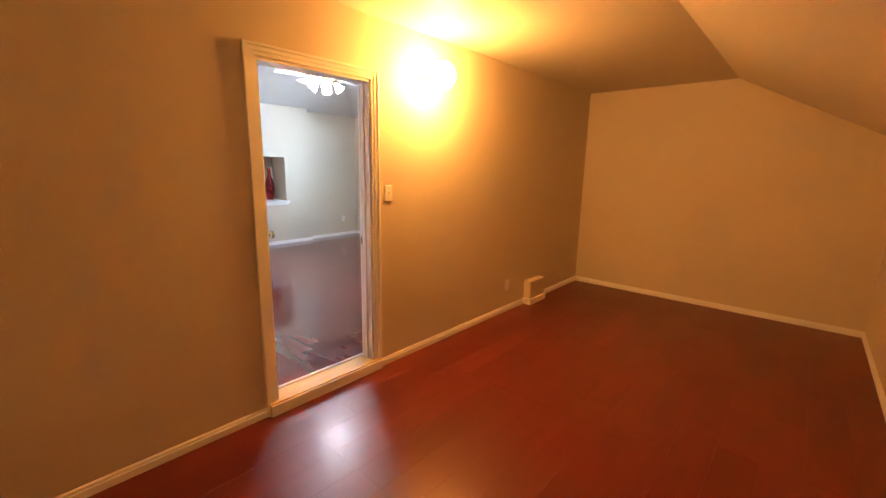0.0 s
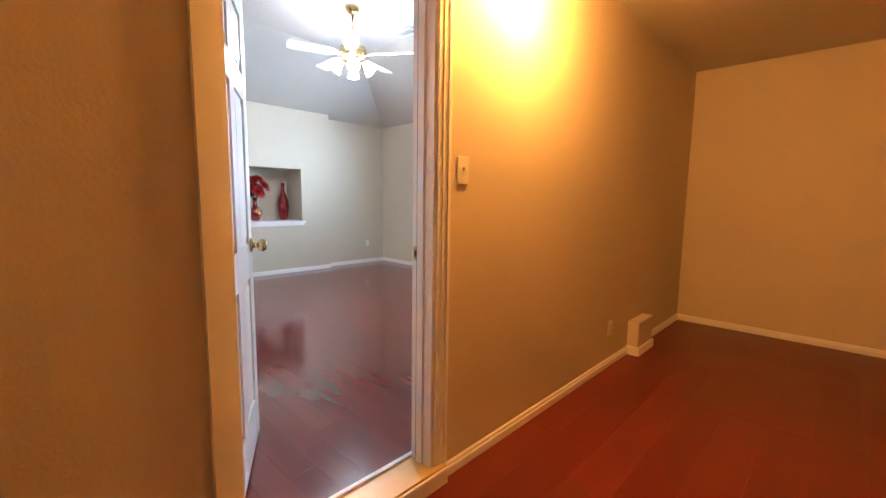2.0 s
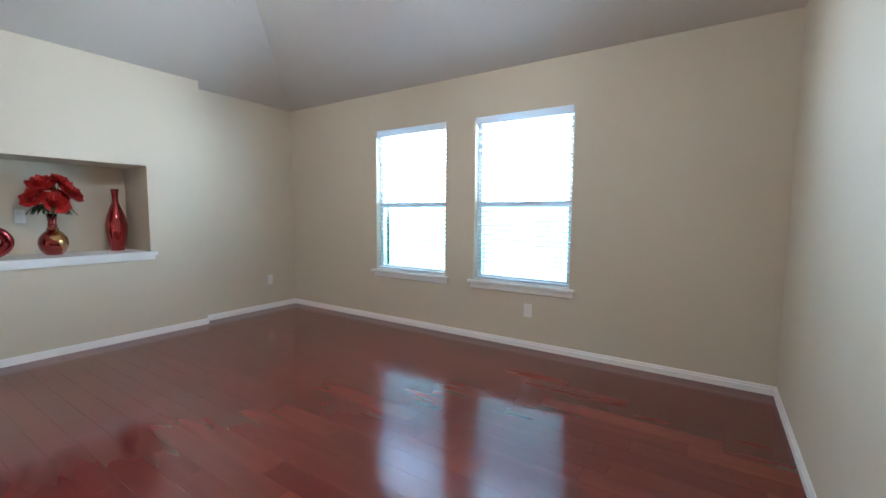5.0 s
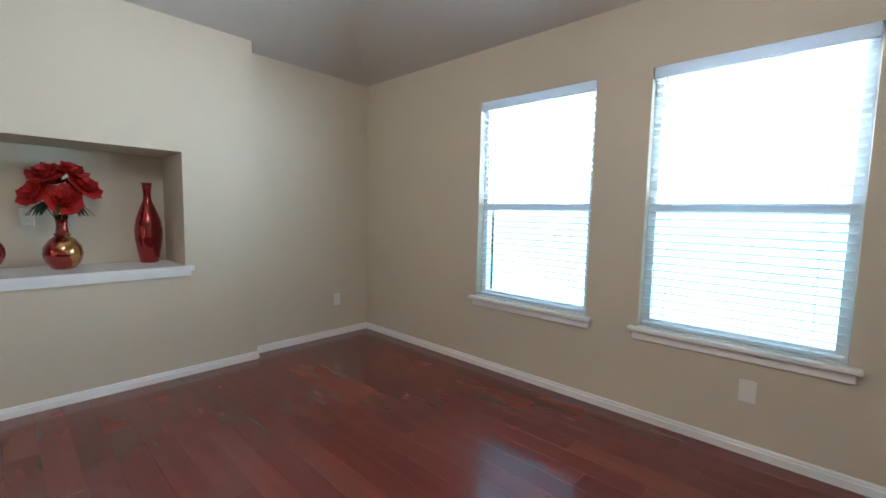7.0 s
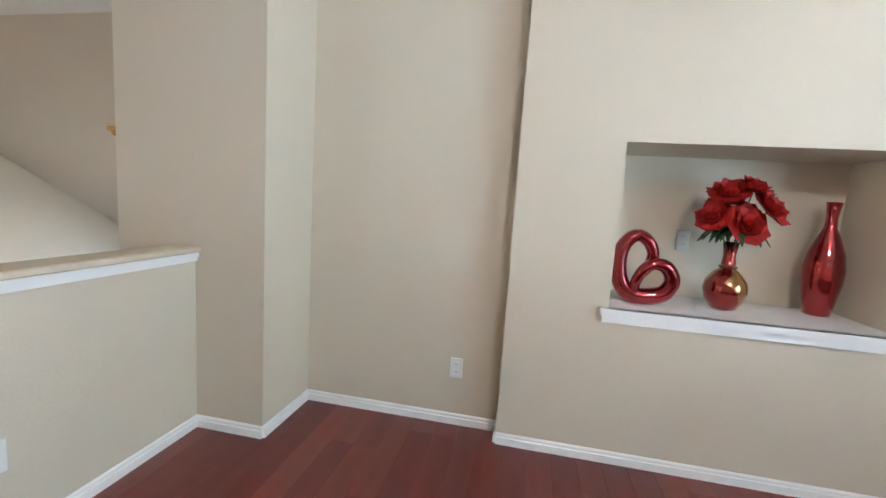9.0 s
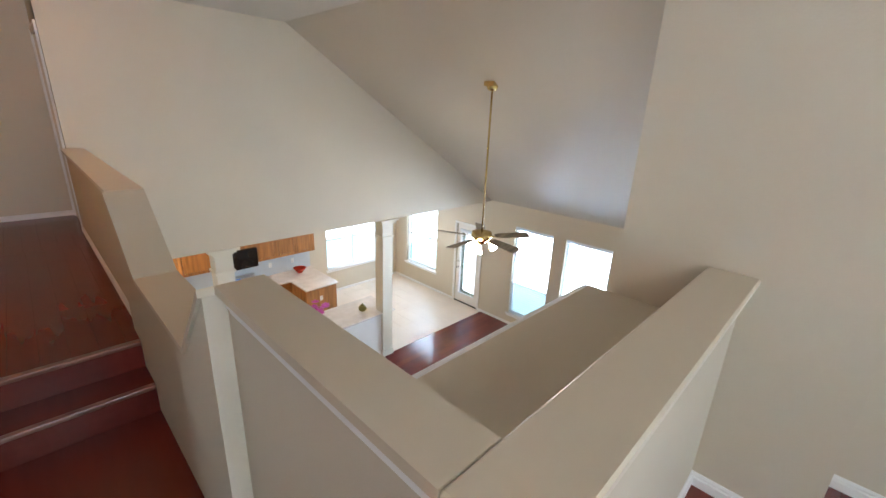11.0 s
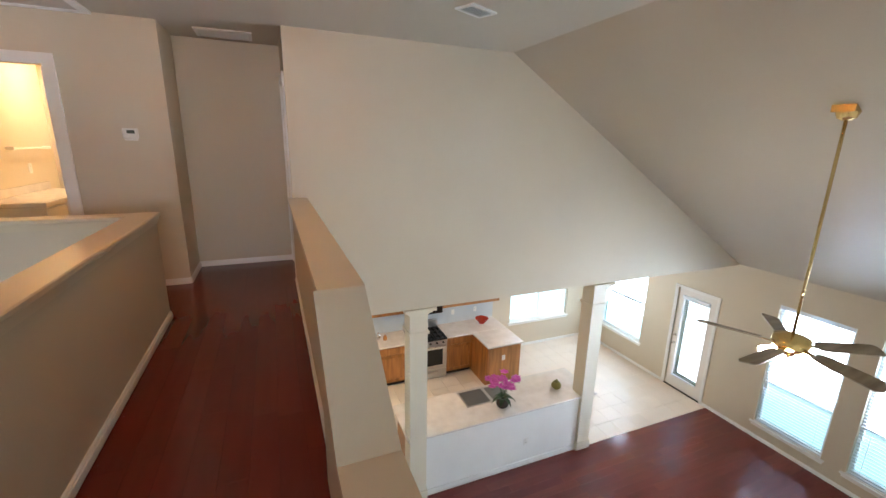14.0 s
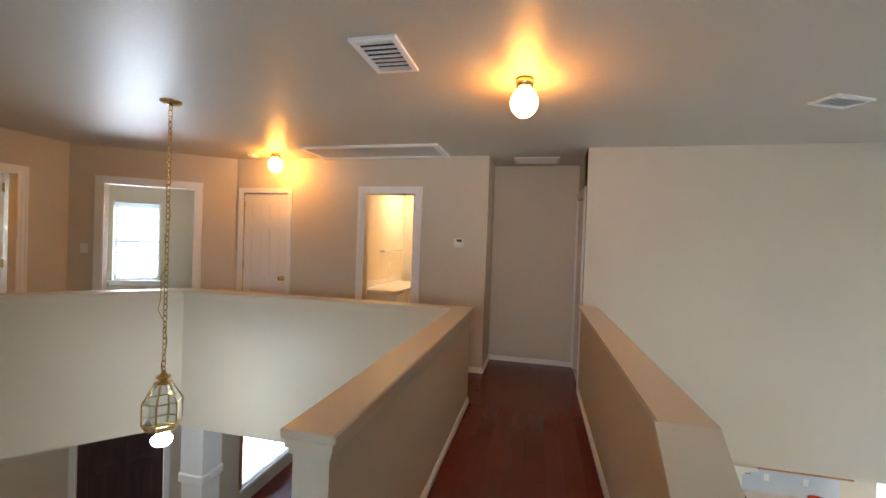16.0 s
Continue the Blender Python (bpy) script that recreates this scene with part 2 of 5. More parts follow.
def tube(pts, r, segs=10, closed=False):
    """A round bar along points; r a number or one for each point."""
    bm = bmesh.new()
    pts = [Vector(p) for p in pts]
    n = len(pts)
    rings = []
    for i, p in enumerate(pts):
        a = pts[(i - 1) % n] if closed or i else p
        b = pts[(i + 1) % n] if closed or i < n - 1 else p
        d = (b - a).normalized()
        u = d.cross(Vector((0.31, 0.95, 0.05))).normalized()
        v = d.cross(u)
        rad = r[i] if isinstance(r, (list, tuple)) else r
        rings.append([bm.verts.new(p + rad * (math.cos(2 * math.pi * k / segs) * u + math.sin(2 * math.pi * k / segs) * v)) for k in range(segs)])
    for i in range(n if closed else n - 1):
        a, b = rings[i], rings[(i + 1) % n]
        for k in range(segs):
            bm.faces.new((a[k], a[(k + 1) % segs], b[(k + 1) % segs], b[k]))
    if not closed:
        bm.faces.new(rings[0][::-1]), bm.faces.new(rings[-1])
    bmesh.ops.recalc_face_normals(bm, faces=bm.faces)
    return bm


def mesh_of(name, bm, material, smooth=False):
    me = bpy.data.meshes.new(name)
    bm.to_mesh(me)
    bm.free()
    me.materials.append(material)
    if smooth:
        me.polygons.foreach_set("use_smooth", [True] * len(me.polygons))
    return me


def part(name, bm, material, parent=None, label="", smooth=False):
    ob = new(name, mesh_of(name, bm, material, smooth))
    ob.parent = parent
    return tagged(ob, label)


def thing(name, label, category, group="", m=None, kind=""):
    ob = new(name)
    if m is not None:
        ob.matrix_world = m
    return tagged(ob, label, category, group, kind)


def solid(name, bm, material, label="", category="", smooth=False, kind="structure"):
    return tagged(part(name, bm, material, None, "", smooth), label, category, "", kind)


def wall_bm(axis, a0, a1, u0, u1, z0, z1, holes=()):
    """A wall a0..a1 thick across the axis, u0..u1 long, with square openings (u0, u1, z0, z1) cut through."""
    us = sorted({u0, u1, *[h for o in holes for h in o[:2]]})
    zs = sorted({z0, z1, *[h for o in holes for h in o[2:]]})
    us, zs = [u for u in us if u0 <= u <= u1], [z for z in zs if z0 <= z <= z1]
    bm = bmesh.new()
    solid_cells = {(i, j) for i in range(len(us) - 1) for j in range(len(zs) - 1)
                   if not any(o[0] < (us[i] + us[i + 1]) / 2 < o[1] and o[2] < (zs[j] + zs[j + 1]) / 2 < o[3] for o in holes)}
    def P(a, u, z):
        return (a, u, z) if axis == "x" else (u, a, z)
    def quad(*p):
        bm.faces.new([bm.verts.new(P(*q)) for q in p])
    for i, j in solid_cells:
        ua, ub, za, zb = us[i], us[i + 1], zs[j], zs[j + 1]
        quad((a0, ua, za), (a0, ub, za), (a0, ub, zb), (a0, ua, zb))
        quad((a1, ua, za), (a1, ub, za), (a1, ub, zb), (a1, ua, zb))
        for di, dj, e in ((-1, 0, ((ua, za), (ua, zb))), (1, 0, ((ub, za), (ub, zb))), (0, -1, ((ua, za), (ub, za))), (0, 1, ((ua, zb), (ub, zb)))):
            if (i + di, j + dj) not in solid_cells:
                quad((a0, *e[0]), (a1, *e[0]), (a1, *e[1]), (a0, *e[1]))
    bmesh.ops.remove_doubles(bm, verts=bm.verts, dist=1e-5)
    bmesh.ops.recalc_face_normals(bm, faces=bm.faces)
    return bm


def baseboard(points, z, h=0.062, t=0.014, material=None):
    """Skirting along corner points on a floor at height z; the room lies to the left of the way."""
    prof = [(0, 0), (t, 0), (t, h * 0.62), (t * 0.62, h * 0.7), (t * 0.62, h * 0.86), (t * 0.25, h), (0, h)]
    bm = bmesh.new()
    for (xa, ya), (xb, yb) in zip(points, points[1:]):
        d = Vector((xb - xa, yb - ya, 0)).normalized()
        nrm = Vector((-d.y, d.x, 0))
        ra = [bm.verts.new(Vector((xa, ya, z)) + nrm * p + Vector((0, 0, q))) for p, q in prof]
        rb = [bm.verts.new(Vector((xb, yb, z)) + nrm * p + Vector((0, 0, q))) for p, q in prof]
        n = len(prof)
        for i in range(n):
            bm.faces.new((ra[i], rb[i], rb[(i + 1) % n], ra[(i + 1) % n]))
        bm.faces.new(ra[::-1]), bm.faces.new(rb)
    bmesh.ops.recalc_face_normals(bm, faces=bm.faces)
    return solid("baseboard", bm, material or M_TRIM, "white painted baseboard with a moulded top along the wall", "baseboard")


def casing(name, axis, a, side, u0, u1, z0, z1, w=0.062, t=0.018, material=None):
    """Door trim round an opening on a wall face at a; side +1 or -1 is the way it stands proud."""
    bm = bmesh.new()
    for (ua, ub, za, zb) in ((u0 - w, u0, z0, z1 + w), (u1, u1 + w, z0, z1 + w), (u0, u1, z1, z1 + w)):
        upright = zb - za > ub - ua
        for k, (f0, f1, th) in enumerate(((0.0, 0.35, 0.6), (0.35, 0.75, 0.85), (0.75, 1.0, 1.15))):
            if upright:
                inner_right = ua >= u1
                s0, s1 = (ua + w * f0, ua + w * f1) if inner_right else (ub - w * f1, ub - w * f0)
                p = (s0, s1, za, z1 + w * f0)
            else:
                p = (u0 - w * f1, u1 + w * f1, z1 + w * f0, z1 + w * f1)
            b0, b1 = sorted((a, a + side * t * th))
            if axis == "x":
                box(bm, b0, b1, p[0], p[1], p[2], p[3])
            else:
                box(bm, p[0], p[1], b0, b1, p[2], p[3])
    return solid(name, bm, material or M_TRIM, "white painted moulded door casing", "door trim")


def door_leaf(name, w, h, label, m, material=None, knob=M_BRASS, knob_side=1, both=True):
    """A six-panel door: hinge at the origin, leaf along +x, thickness in y."""
    material = material or M_DOOR
    d = thing(name, label, "door", m=m)
    t = 0.035
    bm = bmesh.new()
    st, mid = 0.105, 0.1
    box(bm, 0, st, 0, t, 0, h), box(bm, w - st, w, 0, t, 0, h)
    box(bm, w / 2 - mid / 2, w / 2 + mid / 2, 0.0005, t - 0.0005, 0.01, h - 0.01)
    for z0, z1 in ((0, 0.2), (0.78, 0.93), (1.55, 1.65), (h - 0.11, h)):
        box(bm, st, w - st, 0.001, t - 0.001, z0, z1)
    part("slab", bm, material, d)
    for z0, z1 in ((0.2, 0.78), (0.93, 1.55), (1.65, h - 0.11)):
        for x0, x1 in ((st, w / 2 - mid / 2), (w / 2 + mid / 2, w - st)):
            pm = bmesh.new()
            box(pm, x0 - 0.003, x1 + 0.003, 0.011, t - 0.011, z0 - 0.003, z1 + 0.003)
            for ya, yb in ((0.004, 0.012), (t - 0.012, t - 0.004)):
                g = 0.028
                bx = bmesh.new()
                box(bx, x0 + g, x1 - g, ya, yb, z0 + g, z1 - g)
                bmesh.ops.bevel(bx, geom=bx.edges[:], offset=0.0035, segments=1, affect="EDGES")
                me = bpy.data.meshes.new("tmp")
                bx.to_mesh(me)
                bx.free()
                pm.from_mesh(me)
                bpy.data.meshes.remove(me)
            part("panel", pm, material, d)
    if knob:
        prof = [(0.0, 0.0), (0.032, 0.0), (0.032, 0.006), (0.012, 0.012), (0.011, 0.03), (0.02, 0.034), (0.028, 0.045), (0.029, 0.055), (0.022, 0.066), (0.008, 0.07), (0.0, 0.07)]
        prof = [(max(r, 0.0005), z) for r, z in prof]
        kx = w - 0.065
        part("knob", lathe(prof, 20, pose(kx, t, 0.92, -90, 0, 0)), knob, d, "polished brass round knob", True)
        if both:
            part("knob", lathe(prof, 20, pose(kx, 0, 0.92, 90, 0, 0)), knob, d, "polished brass round knob", True)
    for z in (0.22, 1.02, 1.8):
        part("hinge", bbox(-0.008, 0.004, -0.004, t * 0.6, z, z + 0.09), knob or M_BRASS, d)
    return d


def plate(name, m, label, kind="outlet", material=None):
    """A wall plate: x across, z up, standing off the wall along +y."""
    d = thing(name, label, "switch" if kind == "switch" else "outlet", m=m)
    part("cover", bbox(-0.036, 0.036, 0, 0.007, -0.058, 0.058, 0.003), material or M_PLATE, d)
    if kind == "switch":
        part("toggle", bbox(-0.005, 0.005, 0.006, 0.019, -0.004, 0.013, 0.0015), material or M_PLATE, d)
    elif kind == "outlet":
        for z in (-0.022, 0.022):
            part("socket", bbox(-0.015, 0.015, 0.006, 0.009, z - 0.015, z + 0.015, 0.003), M_PLATE, d)
            for x in (-0.006, 0.006):
                # Dark sliver on the surface in place of the slot's shade.
                part("slot", bbox(x - 0.001, x + 0.001, 0.0085, 0.0095, z - 0.003, z + 0.006), M_DARK, d)
    return d


def vent(m, w, h, label, n=8, name="ceiling_vent"):
    """A louvred grille in the plane x, y, hanging down along -z."""
    d = thing(name, label, "vent", m=m)
    # Dark sheet stands in for the shade between the slats.
    part("shade_sheet", bbox(-w / 2 + 0.01, w / 2 - 0.01, -h / 2 + 0.01, h / 2 - 0.01, -0.003, -0.001), M_DARK, d)
    bm = bmesh.new()
    f = 0.03
    for a in ((-w / 2, w / 2, -h / 2, -h / 2 + f), (-w / 2, w / 2, h / 2 - f, h / 2), (-w / 2, -w / 2 + f, -h / 2 + f, h / 2 - f), (w / 2 - f, w / 2, -h / 2 + f, h / 2 - f)):
        box(bm, *a, -0.014, 0)
    part("frame", bm, M_TRIM, d)
    for i in range(n):
        y = -h / 2 + f + (h - 2 * f) * (i + 0.5) / n
        part("slat", bbox(-w / 2 + f, w / 2 - f, -0.0065, 0.0065, -0.0008, 0.0008, m=pose(0, y, -0.009, 62, 0, 0)), M_TRIM, d)
    return d


def blind(m, w, h, label, tilt=12.0, pitch=0.043, head=True, group="window blinds", drop=None):
    """A venetian blind: hangs from the origin down -z, x across, room side -y."""
    d = thing("window_blind", label, "blind", group, m)
    if head:
        part("valance", bbox(-w / 2, w / 2, -0.035, 0.02, -0.065, 0, 0.004), M_SLAT, d)
    n = int((h - 0.1) / pitch)
    bm = bmesh.new()
    ys = [(-0.024, 0.0), (-0.012, 0.003), (0.0, 0.004), (0.012, 0.003), (0.024, 0.0)]
    up, dn = [], []
    for y, z in ys:
        up.append([bm.verts.new((x, y, z + 0.001)) for x in (-w / 2 + 0.006, w / 2 - 0.006)])
        dn.append([bm.verts.new((x, y, z - 0.001)) for x in (-w / 2 + 0.006, w / 2 - 0.006)])
    for i in range(4):
        bm.faces.new((up[i][0], up[i][1], up[i + 1][1], up[i + 1][0]))
        bm.faces.new((dn[i + 1][0], dn[i + 1][1], dn[i][1], dn[i][0]))
    bm.faces.new((up[0][1], up[0][0], dn[0][0], dn[0][1])), bm.faces.new((up[4][0], up[4][1], dn[4][1], dn[4][0]))
    me = mesh_of("slat", bm, M_SLAT)
    for i in range(n):
        s = new("slat", me)
        s.parent = d
        s.matrix_basis = pose(0, 0, -0.085 - i * pitch, -tilt, 0, 0)
    part("bottom_rail", bbox(-w / 2 + 0.006, w / 2 - 0.006, -0.022, 0.022, -h + 0.002, -h + 0.02, 0.003), M_SLAT, d)
    for x in (-w * 0.36, w * 0.36):
        part("ladder_cord", bbox(x - 0.0015, x + 0.0015, -0.027, -0.025, -h + 0.02, -0.06), M_SLAT, d)
    part("tilt_wand", tube([(-w * 0.42, -0.04, -0.06), (-w * 0.42, -0.045, -h * 0.45)], 0.004, 6), M_SLAT, d)
    return d


def window(name, m, w, h, label, split=0.5, cols=1, sill=True):
    """A sash window in its opening: origin at the sill's middle on the room face, x across, y outwards."""
    d = thing(name, label, "window", m=m, kind="structure")
    bm = bmesh.new()
    f = 0.045
    for a in ((-w / 2, -w / 2 + f, 0, h), (w / 2 - f, w / 2, 0, h), (-w / 2 + f, w / 2 - f, 0, f), (-w / 2 + f, w / 2 - f, h - f, h)):
        box(bm, a[0], a[1], 0.065, 0.12, a[2], a[3])
    part("window_frame", bm, M_VINYL, d)
    if split:
        part("meeting_rail", bbox(-w / 2 + f, w / 2 - f, 0.06, 0.11, h * split - 0.025, h * split + 0.025, 0.003), M_VINYL, d)
    for c in range(1, cols):
        x = -w / 2 + w * c / cols
        part("mullion", bbox(x - 0.03, x + 0.03, 0.062, 0.118, f, h - f, 0.003), M_VINYL, d)
    zs = (f, h * split - 0.025, h * split + 0.025, h - f) if split else (f, h - f)
    for z0, z1 in zip(zs[::2], zs[1::2]):
        p = part("pane", bbox(-w / 2 + f, w / 2 - f, 0.086, 0.090, z0, z1), M_GLASS, d)
        p.visible_shadow = False
    if sill:
        part("window_sill", bbox(-w / 2 - 0.05, w / 2 + 0.05, -0.045, 0.0, -0.028, 0, 0.006), M_TRIM, d)
        part("sill_board", bbox(-w / 2, w / 2, 0.0005, 0.064, -0.02, 0.004), M_TRIM, d)
        part("apron", bbox(-w / 2 - 0.03, w / 2 + 0.03, -0.018, -0.0005, -0.078, -0.028, 0.005), M_TRIM, d)
    return d


def cap_bm(x0, x1, y0, y1, z0, over=0.03, th=0.03, ends="nsew"):
    """The top board of a half wall with a cove moulding under it."""
    bm = bmesh.new()
    box(bm, x0 - over, x1 + over, y0 - over, y1 + over, z0, z0 + th)
    bmesh.ops.bevel(bm, geom=bm.edges[:], offset=0.006, segments=1, affect="EDGES")
    b2 = 0.018
    box(bm, x0 - b2, x1 + b2, y0 - b2, y1 + b2, z0 - 0.028, z0 - 0.0005)
    box(bm, x0 - 0.009, x1 + 0.009, y0 - 0.009, y1 + 0.009, z0 - 0.05, z0 - 0.0285)
    return bm


def ellipsoid(rx, ry, rz, m=None, seg=20):
    bm = bmesh.new()
    bmesh.ops.create_uvsphere(bm, u_segments=seg, v_segments=seg // 2 + 2, radius=1)
    bmesh.ops.transform(bm, matrix=(m or Matrix()) @ Matrix.Diagonal((rx, ry, rz, 1)), verts=bm.verts)
    return bm

# ---- the plan ----
F = -3.26      # ground floor
H = 0.10       # upper hall
LZ = -0.016    # loft floor
A = -0.085     # attic room floor
TOP = 2.533    # hall ceiling
WX = -5.38     # living room window wall
SY = -10.582   # wall over the kitchen opening
BY = -14.05    # kitchen back wall
NY = -5.565    # living room fireplace wall

# --- loft and attic room: walls ---
WINS = ((1.32, 2.225, 0.55, 2.05), (2.55, 3.455, 0.55, 2.05))
solid("wall_north", wall_bm("y", 0.0, 0.15, -0.24, 8.1, -0.3, 3.2, WINS), M_WALL, "beige painted wall with two sash windows", "wall")
NZ0, NZ1, NYA, NYB = 0.778, 1.587, -2.911, -1.681
solid("wall_west", wall_bm("x", -0.24, -0.12, -5.45, 0.0, -0.3, 3.2, ((NYA, NYB, NZ0, NZ1),)), M_WALL, "beige painted wall behind the display bump-out", "wall")
bm = wall_bm("x", -0.119, 0.0, -3.406, -1.185, -0.3, 3.2, ((NYA, NYB, NZ0, NZ1),))
solid("wall_bump_out", bm, M_WALL, "beige bump-out wall with a square display niche", "wall")
bm = bmesh.new()
box(bm, -0.52, -0.50, NYA - 0.02, NYB + 0.02, NZ0 - 0.02, NZ1 + 0.02)
box(bm, -0.50, -0.241, NYA - 0.02, NYA, NZ0 - 0.02, NZ1 + 0.02), box(bm, -0.50, -0.241, NYB, NYB + 0.02, NZ0 - 0.02, NZ1 + 0.02)
box(bm, -0.50, -0.241, NYA, NYB, NZ1, NZ1 + 0.02), box(bm, -0.50, -0.241, NYA, NYB, NZ0 - 0.02, NZ0)
solid("niche_lining", bm, M_WALL, "beige painted inside of the display niche", "wall")
bm = bmesh.new()
box(bm, -0.49, 0.035, NYA - 0.04 + 0.045, NYB - 0.005, NZ0 + 0.001, NZ0 + 0.012)
box(bm, 0.001, 0.042, NYA - 0.045, NYB + 0.045, NZ0 - 0.022, NZ0 + 0.012)
box(bm, 0.001, 0.022, NYA - 0.03, NYB + 0.03, NZ0 - 0.06, NZ0 - 0.0225)
solid("niche_sill", bm, M_TRIM, "white painted moulded sill of the display niche", "sill")
solid("wall_pillar", prism([(-0.119, -4.58), (0.325, -4.58), (0.325, -5.44), (-0.119, -5.44)], "z", -0.3, 3.2), M_WALL, "beige wall end beside the half wall", "wall")
# door wall between loft and attic room
DY0, DY1, DZ = -4.435, -3.645, 2.035
solid("wall_door", wall_bm("x", 4.835, 4.955, -6.3, 0.0, -0.3, 3.2, ((DY0, DY1, -0.02, DZ),)), M_WALL, "painted wall with a doorway between loft and attic room", "wall")

# --- loft ceiling: shallow hip on four sides ---
bm = bmesh.new()
lo = [(-0.12, 0.0, 2.44), (4.835, 0.0, 2.44), (4.835, -4.97, 2.44), (-0.12, -4.97, 2.44)]
hi = [(1.4, -1.52, 3.0), (3.32, -1.52, 3.0), (3.32, -3.45, 3.0), (1.4, -3.45, 3.0)]
vl, vh = [bm.verts.new(p) for p in lo], [bm.verts.new(p) for p in hi]
for i in range(4):
    bm.faces.new((vl[i], vl[(i + 1) % 4], vh[(i + 1) % 4], vh[i]))
bm.faces.new(vh)
solid("ceiling_loft", bm, M_CEIL, "matt off-white hipped ceiling", "ceiling")
solid("wall_loft_header", wall_bm("y", -5.02, -4.975, 0.326, 4.834, 2.4405, 3.2), M_WALL, "painted drop between loft and hall ceilings", "wall")

# --- attic room ---
solid("wall_attic_east", wall_bm("x", 7.88, 8.0, -6.3, 0.0, -0.3, 3.2), M_WALL, "beige painted low knee wall", "wall")
solid("wall_attic_south", wall_bm("y", -6.4, -6.3005, 4.835, 8.0, -3.26, 3.2), M_WALL, "beige painted end wall", "wall")
bm = bmesh.new()
pts = [(4.955, 2.44), (6.56, 2.44), (7.9, 1.72)]
rows_a = [[bm.verts.new((x, y, z)) for x, z in pts] for y in (0.0, -6.3)]
for i in range(2):
    bm.faces.new((rows_a[0][i], rows_a[0][i + 1], rows_a[1][i + 1], rows_a[1][i]))
solid("ceiling_attic", bm, M_CEIL, "off-white ceiling that slopes down to the knee wall", "ceiling")
solid("floor_attic_base", bbox(4.956, 7.88, -6.3, 0.0, A - 0.1, A - 0.012), M_RED_A, "dark underlay of the attic room floor", "floor")
baseboard([(4.955, -4.497), (4.955, -6.3)], A)

# baseboards: the room lies to the left of the way
for pts, z in (([(4.955, -1.43), (4.955, -3.583)], A), ([(4.955, 0.0), (4.955, -1.1)], A), ([(7.88, 0.0), (4.956, 0.0)], A), ([(7.88, -6.3), (7.88, 0.0)], A),
               ([(4.835, 0.0), (-0.119, 0.0)], LZ), ([(-0.12, 0.0), (-0.12, -1.185)], LZ), ([(-0.12, -1.185), (0.0, -1.185)], LZ),
               ([(0.0, -1.185), (0.0, -3.406)], LZ), ([(0.0, -3.406), (-0.12, -3.406)], LZ), ([(-0.12, -3.406), (-0.12, -4.58)], LZ),
               ([(-0.12, -4.58), (0.325, -4.58)], LZ), ([(0.325, -4.58), (0.325, -4.97)], LZ), ([(0.325, -4.97), (1.77, -4.97)], LZ),
               ([(1.7555, -4.97), (1.7555, -6.0)], LZ), ([(4.835, -3.58), (4.835, 0.0)], LZ), ([(4.835, -6.0), (4.835, -4.5)], LZ)):
    baseboard(pts, z)

# doorway trim, jamb and threshold
casing("door_trim_attic", "x", 4.955, 1, DY0, DY1, A, DZ)
casing("door_trim_loft", "x", 4.835, -1, DY0, DY1, LZ, DZ)
bm = bmesh.new()
for y0, y1 in ((DY0 - 0.001, DY0 + 0.018), (DY1 - 0.018, DY1 + 0.001)):
    box(bm, 4.834, 4.956, y0, y1, LZ, DZ)
box(bm, 4.834, 4.956, DY0 + 0.018, DY1 - 0.018, DZ - 0.018, DZ)
for y0, y1 in ((DY0 + 0.018, DY0 + 0.03), (DY1 - 0.03, DY1 - 0.018)):
    box(bm, 4.875, 4.91, y0, y1, 0.0, DZ - 0.018)
solid("door_jamb", bm, M_TRIM, "white painted door jamb with worn edge", "door frame")
solid("weather_strip", bbox(4.868, 4.8748, DY1 - 0.026, DY1 - 0.0185, 0.0, DZ - 0.02), M_DARK, "dark grey seal along the door jamb", "door frame")
bm = bmesh.new()
box(bm, 4.84, 4.985, DY0 - 0.05, DY1 + 0.05, A, -0.004)
solid("door_sill", bm, M_THRESH, "varnished wooden door sill, coloured yellow for the wall lamp's light", "threshold")
solid("sill_edge", bbox(4.815, 4.8395, DY0, DY1, LZ, 0.006, 0.003), M_TRIM, "pale strip at the inner edge of the sill", "threshold")
solid("sill_riser", bbox(4.985, 4.998, DY0 - 0.05, DY1 + 0.05, A, -0.012, 0.003), M_TRIM, "pale painted riser below the door sill", "threshold")
# the open door: hinged on the south jamb, swung into the loft
door_leaf("door_1", 0.77, 2.0, "white six-panel door standing open with a brass knob", pose(4.83, DY0 + 0.02, 0.004, 0, 0, 152.4))
sp = thing("strike_plate", "worn brass strike plate on the door jamb", "door hardware")
part("plate", bbox(4.842, 4.868, DY1 - 0.0205, DY1 - 0.0182, 0.885, 0.945, 0.001), M_BRASS, sp)
# No hole is cut: a dark block gives its shade.
part("latch_hole", bbox(4.849, 4.861, DY1 - 0.0212, DY1 - 0.0206, 0.902, 0.928), M_DARK, sp)
for z in (0.891, 0.939):
    part("screw", lathe([(0.004, 0), (0.003, 0.001), (0.0005, 0.0012)], 10, pose(4.855, DY1 - 0.0206, z, 90, 0, 0)), M_CHROME, sp)

